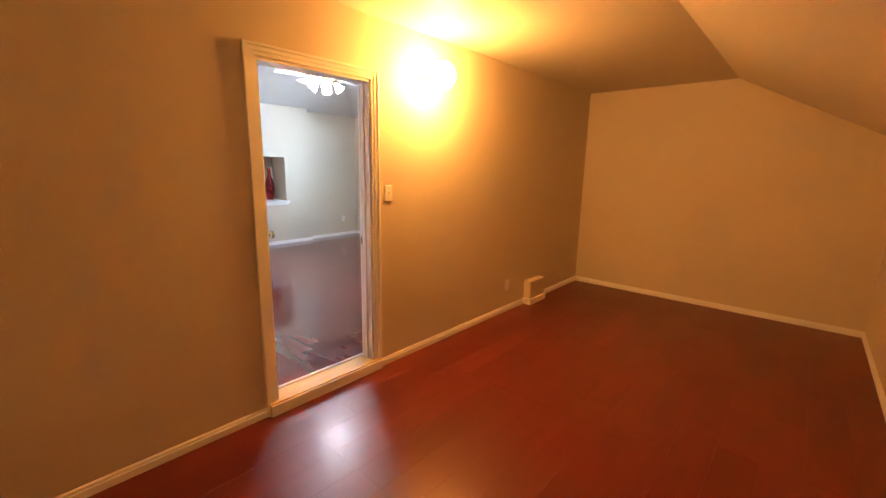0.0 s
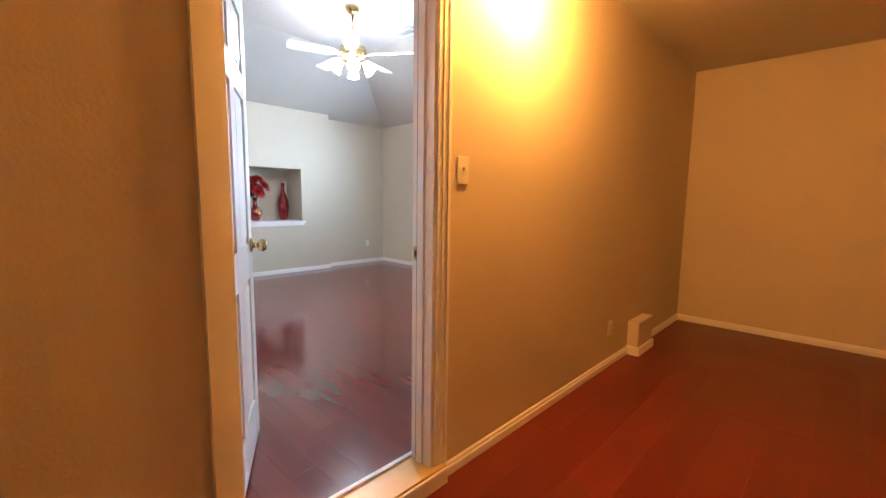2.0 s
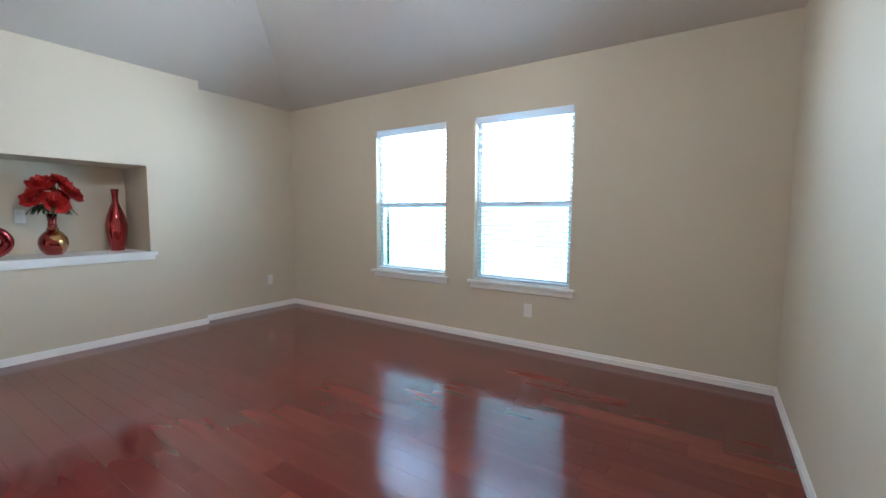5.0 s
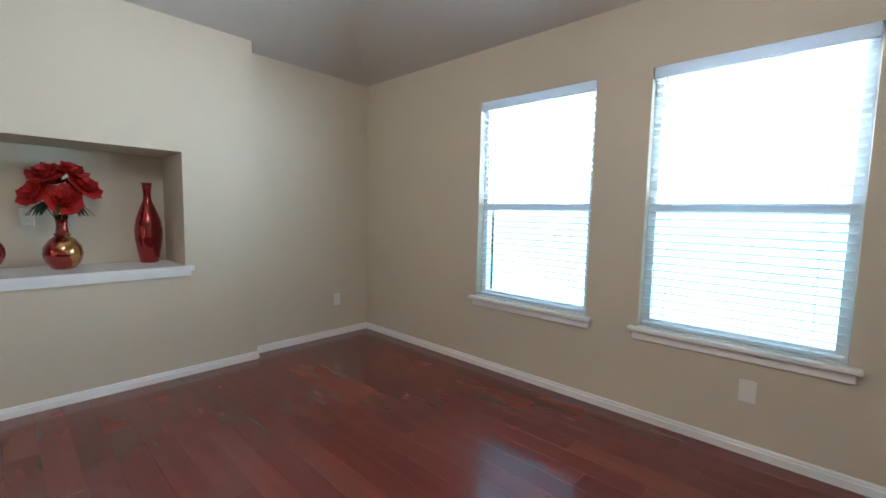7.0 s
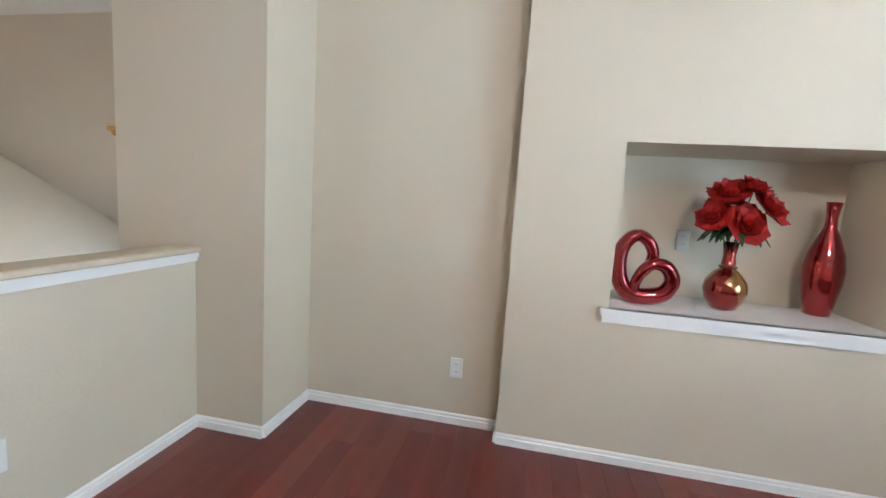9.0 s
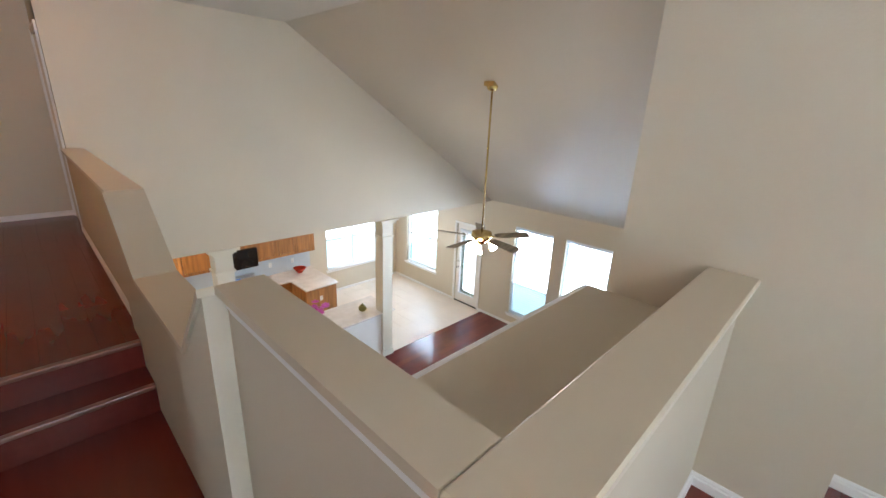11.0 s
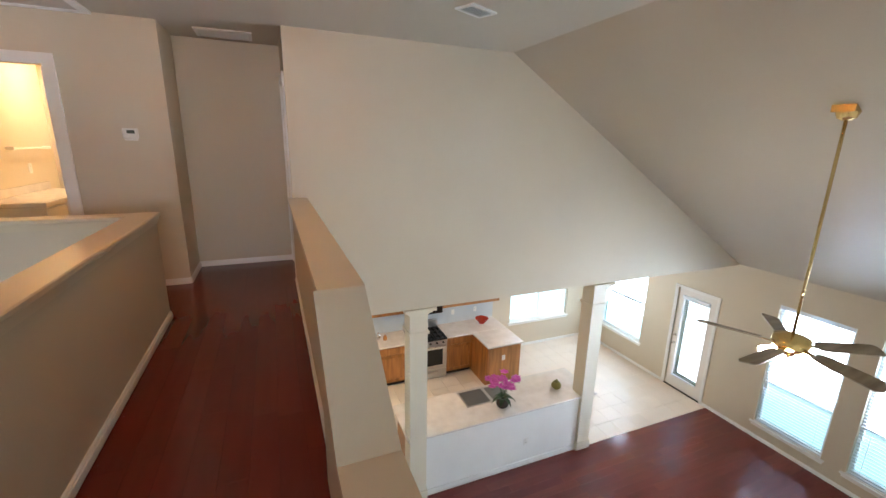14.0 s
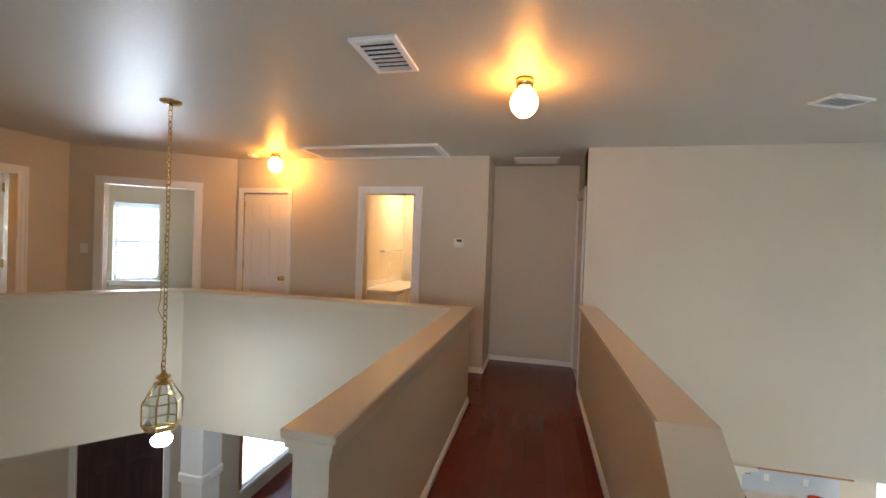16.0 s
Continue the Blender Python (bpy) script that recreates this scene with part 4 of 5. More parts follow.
heads = ((0.05, -0.115, 0.075), (0.09, 0.015, 0.045), (0.05, 0.12, 0.115), (0.03, -0.055, 0.165), (0.0, 0.065, 0.19), (-0.06, -0.03, 0.13), (-0.07, 0.08, 0.1))
for (x, y, z) in heads:
    c = Vector((x, y, z))
    ax = (c - Vector((0, 0, -0.08)) + Vector((0.08, 0, 0))).normalized()
    part("stem", tube([(0, 0, -0.08), tuple(c * 0.5 + Vector((0, 0, -0.03))), tuple(c)], 0.003, 5), M_LEAF, fl)
    part("blossom", ruffled(c, ax, 0.086 + frng.uniform(-0.01, 0.012), 4, frng), M_PETAL, fl)
for k in range(18):
    a = frng.uniform(0, 6.28)
    L = frng.uniform(0.09, 0.16)
    bm = bmesh.new()
    d, s = Vector((math.cos(a), math.sin(a), 0)), Vector((-math.sin(a), math.cos(a), 0))
    prev = None
    for u in range(6):
        t = u / 5
        c = d * (0.03 + L * t) + Vector((0, 0, 0.04 + 0.03 * t - 0.1 * t * t))
        w = 0.028 * math.sin(math.pi * (0.08 + 0.9 * t))
        cur = [bm.verts.new(c - s * w + Vector((0, 0, 0.005))), bm.verts.new(c), bm.verts.new(c + s * w + Vector((0, 0, 0.005)))]
        if prev:
            bm.faces.new((prev[0], prev[1], cur[1], cur[0])), bm.faces.new((prev[1], prev[2], cur[2], cur[1]))
        prev = cur
    part("leaf", bm, M_LEAF, fl)
bt = thing("bottle_vase", "tall slender red glazed bottle vase in the niche", "vase", m=pose(-0.35, -1.82, hz))
part("body", lathe([(0.052, 0), (0.058, 0.006), (0.068, 0.06), (0.085, 0.17), (0.088, 0.24), (0.076, 0.32), (0.05, 0.4), (0.028, 0.455), (0.024, 0.5), (0.027, 0.54), (0.034, 0.585), (0.029, 0.585), (0.02, 0.54)], 32), M_REDB, bt, smooth=True)

# loft outlets
plate("wall_outlet", pose(-0.5, -2.447, 1.116, 0, 0, -90), "white wall outlet on the back of the niche")
plate("wall_outlet", pose(-0.12, -0.36, 0.34, 0, 0, -90), "white wall outlet above the baseboard")
plate("wall_outlet", pose(-0.12, -3.66, 0.32, 0, 0, -90), "white wall outlet in the alcove")
plate("wall_outlet", pose(3.10, 0.0, 0.32, 0, 0, 180), "white blank wall plate below the window", "blank")
plate("wall_outlet", pose(1.17, -4.97, 0.335), "white wall outlet on the half wall")

# patio door
pdo = thing("patio_door", "white glazed patio door with a built-in blind, closed", "door")
part("slab", wall_bm("x", WX - 0.06, WX - 0.02, PD[0] + 0.01, PD[1] - 0.01, F + 0.02, PD[3] - 0.01, ((PD[0] + 0.13, PD[1] - 0.13, F + 0.25, PD[3] - 0.14),)), M_DOOR, pdo)
p = part("pane", bbox(WX - 0.045, WX - 0.041, PD[0] + 0.13, PD[1] - 0.13, F + 0.25, PD[3] - 0.14), M_GLASS, pdo)
p.visible_shadow = False
part("knob", lathe([(0.03, 0), (0.012, 0.01), (0.012, 0.03), (0.028, 0.045), (0.02, 0.065), (0.001, 0.066)], 16, pose(WX - 0.02, PD[0] + 0.07, F + 0.95, 0, 90, 0)), M_CHROME, pdo, smooth=True)
part("deadbolt", lathe([(0.028, 0), (0.024, 0.014), (0.001, 0.015)], 16, pose(WX - 0.02, PD[0] + 0.07, F + 1.12, 0, 90, 0)), M_CHROME, pdo, smooth=True)
casing("door_trim_patio", "x", WX, 1, PD[0], PD[1], F, PD[3])
solid("door_sill_patio", bbox(WX - 0.06, WX + 0.01, PD[0], PD[1], F + 0.001, F + 0.018), M_DARK, "dark metal patio door sill", "threshold")
blind(pose(WX - 0.012, (PD[0] + PD[1]) / 2, PD[3] - 0.12, 0, 0, 90), PD[1] - PD[0] - 0.24, 1.74, "white venetian blind hung on the patio door", tilt=38, pitch=0.043)
window_light("window_light", (WX - 0.2, (PD[0] + PD[1]) / 2, F + 1.1), (1, 0, 0), 0.55, 1.7, 7)
baseboard([(WX, NY), (WX, -10.75)], F), baseboard([(WX, -11.67), (WX, BY)], F), baseboard([(WX, BY), (-2.65, BY)], F)
baseboard([(0.325, NY), (WX, NY)], F)
for p in ([(2.799, -9.95), (2.799, -7.385)], [(1.7905, -7.762), (1.7905, SY)], [(2.79, -11.48), (2.79, TY)], [(1.775, -11.48), (2.79, -11.48)], [(2.79, TY), (3.57, TY)], [(4.32, TY), (5.22, TY)]):
    baseboard(p, H)

# kitchen columns and bar
def column(x, y):
    d = thing("column", "square cream painted column with a moulded capital and base", "column", "kitchen columns", pose(x, y, F))
    h = -0.40 - F
    part("shaft", bbox(-0.115, 0.115, -0.115, 0.115, 0.141, h - 0.1), M_CREAM, d)
    part("base", bbox(-0.135, 0.135, -0.135, 0.135, 0, 0.14, 0.008), M_CREAM, d)
    bm = bmesh.new()
    for s, z0, z1 in ((0.135, h - 0.36, h - 0.33), (0.13, h - 0.1, h - 0.07), (0.16, h - 0.0695, h - 0.035), (0.2, h - 0.0345, h)):
        box(bm, -s, s, -s, s, z0, z1)
    part("capital", bm, M_CREAM, d)


column(0.42, SY - 0.165)
column(-2.40, SY - 0.165)
BZ = -2.28
ib = thing("breakfast_bar", "white painted bar wall with oak cabinets behind and a marble top", "kitchen island")
part("wall", bbox(-2.28, 0.30, -10.80, -10.68, F, BZ - 0.035), M_TRIM, ib)
part("baseboard", bbox(-2.28, 0.30, -10.679, -10.664, F, F + 0.09, 0.004), M_TRIM, ib)
part("cabinet", bbox(-2.26, 0.50, -11.36, -10.801, F, BZ - 0.036), M_OAK, ib)
tp = thing("bar_worktop", "white marble worktop on the breakfast bar", "worktop")
part("slab", bbox(-2.60, 0.56, -11.47, -10.64, BZ - 0.034, BZ, 0.008), M_COUNTER, tp)
plate("wall_outlet", pose(-1.32, -10.68, F + 0.42, 0, 0, 0), "white outlet on the bar wall")
sk = thing("kitchen_sink", "double bowl steel sink set in the marble worktop", "sink")
for x0, x1 in ((-0.90, -0.50), (-1.24, -0.93)):
    bm = bmesh.new()
    for a in ((x0 - 0.015, x0 + 0.01, -11.42, -11.02), (x1 - 0.01, x1 + 0.015, -11.42, -11.02), (x0 + 0.01, x1 - 0.01, -11.42, -11.395), (x0 + 0.01, x1 - 0.01, -11.045, -11.02)):
        box(bm, *a, BZ + 0.0005, BZ + 0.006)
    part("rim", bm, M_STEEL, sk)
    # Flat sheet; the bowl's inner shade is put into a darker steel colour.
    part("bowl", bbox(x0 + 0.0101, x1 - 0.0101, -11.3949, -11.0451, BZ + 0.0005, BZ + 0.0025), mat("shadowed_steel", (0.22, 0.22, 0.21), 0.35, metal=1.0), sk)
fc = thing("kitchen_faucet", "chrome gooseneck faucet behind the sink", "faucet", m=pose(-1.12, -10.98, BZ))
part("spout", tube([(0, 0, 0), (0, 0, 0.22)] + [(0, -0.07 + 0.07 * math.cos(a), 0.22 + 0.07 * math.sin(a)) for a in np.linspace(0.2, 3.0, 8)] + [(0, -0.14, 0.17)], 0.012, 10), M_CHROME, fc, smooth=True)
part("base", lathe([(0.028, 0), (0.028, 0.01), (0.016, 0.02), (0.014, 0.03)], 16), M_CHROME, fc, smooth=True)

# orchid on the bar
oc = thing("orchid_plant", "magenta orchid in a round dark glass vase", "plant", m=pose(-0.98, -10.86, BZ + 0.001))
part("vase", lathe([(0.05, 0), (0.085, 0.03), (0.095, 0.07), (0.08, 0.12), (0.06, 0.14), (0.055, 0.142)], 24), mat("dark_vase_glass", (0.06, 0.05, 0.04), 0.1, vary=0.2), oc, smooth=True)
rng = random.Random(5)
for i in range(7):
    a = i * 0.9
    bm = bmesh.new()
    L, w = 0.2 + 0.06 * rng.random(), 0.035
    prev = None
    for k in range(7):
        s = k / 6
        wd = w * math.sin(math.pi * min(1, 0.12 + 0.88 * s)) + 0.002
        c = Vector((math.cos(a) * L * s * 0.75, math.sin(a) * L * s * 0.75, 0.13 + 0.2 * s - 0.22 * s * s))
        sd = Vector((-math.sin(a), math.cos(a), 0)) * wd
        cur = (bm.verts.new(c - sd), bm.verts.new(c + Vector((0, 0, -0.006))), bm.verts.new(c + sd))
        if prev:
            bm.faces.new((prev[0], prev[1], cur[1], cur[0])), bm.faces.new((prev[1], prev[2], cur[2], cur[1]))
        prev = cur
    part("leaf", bm, M_LEAF, oc)
def petal_flower(bm, c, r, n, rng, cup=0.3):
    for k in range(n):
        a = 2 * math.pi * k / n + rng.random() * 0.3
        t = Vector((math.cos(a), math.sin(a), cup + 0.2 * rng.random())).normalized()
        s = Vector((-math.sin(a), math.cos(a), 0))
        p = [c, c + t * r * 0.5 - s * r * 0.38, c + t * r, c + t * r * 0.5 + s * r * 0.38, c + t * r * 0.55 + Vector((0, 0, r * 0.12))]
        v = [bm.verts.new(q) for q in p]
        bm.faces.new((v[0], v[1], v[4])), bm.faces.new((v[1], v[2], v[4])), bm.faces.new((v[2], v[3], v[4])), bm.faces.new((v[3], v[0], v[4]))


for i in range(5):
    a = i * 1.256 + 0.4
    tip = Vector((0.26 * math.cos(a), 0.2 * math.sin(a), 0.38))
    pts = [(0, 0, 0.12), (0.04 * math.cos(a), 0.04 * math.sin(a), 0.3), (0.14 * math.cos(a), 0.12 * math.sin(a), 0.42), tuple(tip)]
    part("stem", tube(pts, 0.004, 6), M_LEAF, oc)
    for j in range(5):
        bm = bmesh.new()
        s = j / 4
        c = Vector(pts[1]).lerp(Vector(pts[3]), 0.2 + 0.8 * s) + Vector((rng.uniform(-0.04, 0.04), rng.uniform(-0.04, 0.04), 0.06 + rng.uniform(-0.03, 0.04)))
        petal_flower(bm, c, 0.078, 6, rng)
        part("blossom", bm, M_PINK, oc)
jar = thing("green_jar", "small olive ceramic jar with a lid on the bar", "jar", m=pose(-2.05, -10.98, BZ + 0.001))
part("body", lathe([(0.045, 0), (0.075, 0.03), (0.08, 0.07), (0.06, 0.11), (0.04, 0.125)], 20), mat("olive_glaze", (0.25, 0.23, 0.06), 0.3, vary=0.2), jar, smooth=True)
part("lid", lathe([(0.042, 0.1255), (0.03, 0.14), (0.012, 0.145), (0.014, 0.16), (0.001, 0.165)], 16), mat("olive_lid", (0.2, 0.2, 0.06), 0.3, vary=0.2), jar, smooth=True)

# kitchen run
CT = F + 0.91
def cabinet(x0, x1, y0, y1, z0, z1, label, doors, face="y", drawer=True, toe=True):
    d = thing("kitchen_cabinet", label, "cabinet", "oak kitchen cabinets")
    part("body", bbox(x0, x1, y0, y1, z0 + (0.09 if toe else 0), z1), M_OAK, d)
    if toe:
        part("toe_kick", bbox(x0 + 0.01, x1 - 0.01, y0 + 0.01, y1 - 0.06, z0, z0 + 0.0895), M_DARK, d)
    n = doors
    for i in range(n):
        a, b = x0 + (x1 - x0) * i / n + 0.012, x0 + (x1 - x0) * (i + 1) / n - 0.012
        top = z1 - 0.02
        if drawer:
            part("drawer", bbox(a, b, y1 + 0.0005, y1 + 0.02, z1 - 0.16, z1 - 0.02, 0.005), M_OAK, d)
            top = z1 - 0.18
        dz0 = z0 + (0.11 if toe else 0.015)
        bm = bmesh.new()
        f = 0.055
        for q in ((a, a + f, dz0, top), (b - f, b, dz0, top), (a + f, b - f, dz0, dz0 + f), (a + f, b - f, top - f, top)):
            box(bm, q[0], q[1], y1 + 0.0005, y1 + 0.02, q[2], q[3])
        dr = part("door", bm, M_OAK, d)
        part("raised_panel", bbox(a + f + 0.002, b - f - 0.002, y1 + 0.001, y1 + 0.014, dz0 + f + 0.002, top - f - 0.002, 0.009), M_OAK, dr)
        part("knob", lathe([(0.006, 0), (0.006, 0.012), (0.013, 0.018), (0.012, 0.026), (0.001, 0.028)], 12, pose(b - 0.03, y1 + 0.02, top - 0.06 if toe else dz0 + 0.06, -90, 0, 0)), M_BRASS, dr, smooth=True)
    return d


cabinet(0.285, 0.945, BY, -13.44, F, CT - 0.04, "honey oak base cabinet beside the pantry", 1)
cabinet(-0.385, 0.283, BY, -13.44, F, CT - 0.04, "honey oak base cabinet beside the stove", 1)
cabinet(-1.76, -1.155, BY, -13.44, F, CT - 0.04, "honey oak base cabinet beside the stove", 1)
pn = thing("peninsula_cabinet", "honey oak peninsula cabinet with an outlet on its end", "cabinet")
part("body", bbox(-2.52, -1.762, BY, -12.74, F, CT - 0.04), M_OAK, pn)
part("end_panel", bbox(-2.49, -1.80, -12.739, -12.728, F + 0.1, CT - 0.08, 0.004), M_OAK, pn)
plate("wall_outlet", pose(-2.12, -12.728, CT - 0.3), "white outlet on the peninsula end")
wt = thing("kitchen_worktop", "white marble kitchen worktop along the back wall", "worktop")
part("slab", bbox(-0.385, 0.949, BY + 0.001, -13.40, CT - 0.038, CT, 0.007), M_COUNTER, wt)
part("slab", bbox(-2.56, -1.155, BY + 0.001, -13.40, CT - 0.038, CT, 0.007), M_COUNTER, wt)
part("slab", bbox(-2.56, -1.73, -13.3995, -12.69, CT - 0.038, CT, 0.007), M_COUNTER, wt)
solid("backsplash", bbox(-2.56, 0.949, BY + 0.0015, BY + 0.012, CT + 0.001, CT + 0.5), M_SPLASH, "pale blue-grey kitchen backsplash", "backsplash")
for x in (0.75, -1.55, -2.1):
    plate("wall_outlet", pose(x, BY + 0.012, CT + 0.25), "white outlet on the backsplash")
UZ = F + 1.42
cabinet(0.30, 0.949, BY, -13.72, UZ, -0.6, "honey oak wall cabinet", 1, drawer=False, toe=False)
cabinet(-0.385, 0.298, BY, -13.72, UZ, -0.6, "honey oak wall cabinet", 1, drawer=False, toe=False)
cabinet(-2.54, -1.155, BY, -13.72, UZ, -0.6, "honey oak wall cabinet with three doors", 3, drawer=False, toe=False)
cabinet(-1.153, -0.387, BY, -13.72, UZ + 0.36, -0.6, "honey oak wall cabinet over the microwave", 2, drawer=False, toe=False)
mwv = thing("microwave", "black over-range microwave with a steel handle", "microwave")
part("body", bbox(-1.15, -0.39, BY, -13.66, UZ - 0.07, UZ + 0.355, 0.006), M_BLACK, mwv)
part("door", bbox(-1.14, -0.58, -13.6595, -13.645, UZ - 0.05, UZ + 0.34, 0.004), M_BLACK, mwv)
part("handle", tube([(-0.60, -13.64, UZ - 0.02), (-0.60, -13.61, UZ), (-0.60, -13.61, UZ + 0.3), (-0.60, -13.64, UZ + 0.32)], 0.009, 8), M_STEEL, mwv)
part("keypad", bbox(-0.56, -0.41, -13.6595, -13.648, UZ - 0.04, UZ + 0.33, 0.003), mat("dark_glass_panel", (0.02, 0.02, 0.022), 0.1), mwv)
st = thing("gas_range", "stainless gas range with black grates and an oven door", "stove")
part("body", bbox(-1.15, -0.39, BY + 0.02, -13.40, F + 0.02, CT - 0.03), M_STEEL, st)
part("cooktop", bbox(-1.15, -0.39, BY + 0.1, -13.37, CT - 0.0295, CT + 0.005, 0.006), M_BLACK, st)
for i in range(3):
    x = -1.14 + i * 0.25
    bm = bmesh.new()
    for k in range(3):
        box(bm, x + 0.01 + k * 0.1, x + 0.025 + k * 0.1, -13.93, -13.45, CT + 0.022, CT + 0.036)
    for y in (-13.90, -13.72, -13.54):
        box(bm, x + 0.006, x + 0.24, y, y + 0.014, CT + 0.0215, CT + 0.0355)
    for xx in (x + 0.01, x + 0.22):
        for y in (-13.9, -13.5):
            box(bm, xx, xx + 0.014, y, y + 0.014, CT + 0.0055, CT + 0.0215)
    part("grate", bm, mat("cast_iron", (0.015, 0.015, 0.015), 0.6), st)
part("backguard", bbox(-1.15, -0.39, BY + 0.015, BY + 0.0995, CT - 0.02, CT + 0.17, 0.008), M_STEEL, st)
part("display", bbox(-0.83, -0.71, BY + 0.1, BY + 0.104, CT + 0.075, CT + 0.125), mat("blue_clock_display", (0.02, 0.03, 0.05), 0.1, emit=0.5, emit_color=(0.1, 0.35, 1.0)), st)
part("control_strip", bbox(-1.145, -0.395, -13.3995, -13.36, CT - 0.11, CT - 0.031, 0.006), M_STEEL, st)
for i in range(5):
    part("knob", lathe([(0.02, 0), (0.02, 0.008), (0.015, 0.012), (0.014, 0.03), (0.001, 0.031)], 14, pose(-1.05 + i * 0.14, -13.36, CT - 0.07, -90, 0, 0)), M_BLACK, st, smooth=True)
od = part("oven_door", bbox(-1.14, -0.40, -13.3995, -13.37, F + 0.25, CT - 0.115, 0.006), M_STEEL, st)
part("oven_window", bbox(-1.05, -0.49, -13.3695, -13.366, F + 0.33, CT - 0.22, 0.002), M_BLACK, od)
part("handle", tube([(-1.10, -13.37, CT - 0.15), (-1.09, -13.325, CT - 0.15), (-0.45, -13.325, CT - 0.15), (-0.44, -13.37, CT - 0.15)], 0.011, 8), M_CHROME, od)
dw = part("drawer", bbox(-1.14, -0.40, -13.3995, -13.37, F + 0.06, F + 0.24, 0.006), M_STEEL, st)
part("handle", bbox(-0.95, -0.59, -13.3695, -13.355, F + 0.17, F + 0.19, 0.003), M_CHROME, dw)
bw = thing("red_bowl", "red ceramic bowl on the kitchen worktop", "bowl", m=pose(-2.15, -13.78, CT + 0.001))
part("body", lathe([(0.06, 0), (0.065, 0.015), (0.12, 0.08), (0.15, 0.12), (0.142, 0.12), (0.11, 0.08), (0.05, 0.02)], 28), mat("red_bowl_glaze", (0.45, 0.04, 0.02), 0.2, vary=0.2), bw, smooth=True)
for i, (x, y, r, h, c, nm) in enumerate(((0.80, -13.70, 0.035, 0.2, M_CHROME, "steel bottle"), (0.70, -13.78, 0.04, 0.16, M_CHROME, "steel shaker"), (0.62, -13.66, 0.045, 0.12, M_STEEL, "steel canister"), (0.86, -13.84, 0.05, 0.22, M_STEEL, "steel pitcher"), (0.55, -13.82, 0.04, 0.17, M_TRIM, "white ceramic jar"), (0.20, -13.80, 0.045, 0.14, M_CHROME, "steel canister"), (0.08, -13.72, 0.04, 0.11, M_OAK, "wooden jar"))):
    d = thing(nm.replace(" ", "_"), "small " + nm + " standing on the kitchen worktop", nm.split()[-1], m=pose(x, y, CT + 0.001))
    part("body", lathe([(r, 0), (r * 1.05, h * 0.1), (r, h * 0.6), (r * 0.5, h * 0.78), (r * 0.45, h * 0.85)], 16), c, d, smooth=True)
    part("lid", lathe([(r * 0.5, h * 0.851), (r * 0.5, h * 0.95), (r * 0.2, h), (0.001, h)], 16), c, d, smooth=True)
# pantry door on the angled wall
mp = pose(1.62, -12.62, F, 0, 0, 180 + 47.06)
door_leaf("door_4", 0.76, 2.03, "white six-panel pantry door, closed, with a brass knob", mp @ pose(0.12, -0.032, 0.01))
bm = bmesh.new()
for a in ((0.05, 0.115, 0, 2.11), (0.885, 0.95, 0, 2.11), (0.115, 0.885, 2.045, 2.11)):
    box(bm, a[0], a[1], -0.038, -0.001, a[2], a[3])
bmesh.ops.transform(bm, matrix=mp, verts=bm.verts)
solid("door_trim_pantry", bm, M_TRIM, "white painted door casing", "door trim")

# fireplace
solid("hearth", bbox(-4.0, -2.02, -6.20, NY - 0.001, F, F + 0.03, 0.004), M_HEARTH, "dark slate fireplace hearth", "hearth")
bm = bmesh.new()
box(bm, -4.0, -2.02, -6.225, -6.2005, F, F + 0.034), box(bm, -2.0195, -1.995, -6.225, NY - 0.001, F, F + 0.034)
solid("hearth_edging", bm, wood_mat("cherry_edging", (0.3, 0.12, 0.06), (0.32, 0.13, 0.07), (0.35, 0.15, 0.08), 0.3, "x"), "reddish wood strip round the hearth", "trim")
mt = thing("mantel_shelf", "white painted mantel shelf with moulding over the fireplace", "mantel")
MZ = -1.95
part("shelf", bbox(-4.12, -2.03, -5.93, NY - 0.001, MZ - 0.05, MZ, 0.006), M_TRIM, mt)
part("moulding", bbox(-4.07, -2.08, -5.86, NY - 0.001, MZ - 0.11, MZ - 0.0505, 0.01), M_TRIM, mt)
for x in (-4.0, -2.26):
    part("pilaster", bbox(x, x + 0.16, -5.72, NY - 0.001, F + 0.0345, MZ - 0.1105, 0.006), M_TRIM, mt)
part("frieze", bbox(-3.84, -2.26, -5.70, NY - 0.001, MZ - 0.38, MZ - 0.1105, 0.006), M_TRIM, mt)
fb = solid("fireplace_opening", bbox(-3.83, -2.27, NY - 0.03, NY - 0.001, F + 0.035, MZ - 0.385), M_HEARTH, "dark slate fireplace surround", "fireplace")
solid("firebox", bbox(-3.5, -2.6, NY - 0.034, NY - 0.0305, F + 0.035, F + 0.75), M_DARK, "black firebox", "fireplace")
pv = thing("copper_vase", "round brown copper-glazed vase lying on the mantel", "vase", m=pose(-2.62, -5.80, MZ + 0.105))
part("body", ellipsoid(0.17, 0.10, 0.104, pose(0, 0, 0, 0, -12, 0)), M_COPPER, pv, smooth=True)
part("neck", tube([(0.1, 0, 0.06), (0.15, 0.01, 0.10), (0.19, 0.01, 0.11)], [0.04, 0.022, 0.028], 12), M_COPPER, pv, smooth=True)
hs = thing("horn_sculpture", "plum glazed curved horn sculpture on the mantel", "sculpture", m=pose(-3.85, -5.80, MZ + 0.002))
part("body", tube([(0.16, 0, 0.05), (0.05, 0, 0.06), (-0.05, 0, 0.11), (-0.1, 0, 0.2), (-0.08, 0, 0.3), (-0.02, 0, 0.36)], [0.05, 0.06, 0.06, 0.045, 0.025, 0.006], 14), M_PLUM, hs, smooth=True)
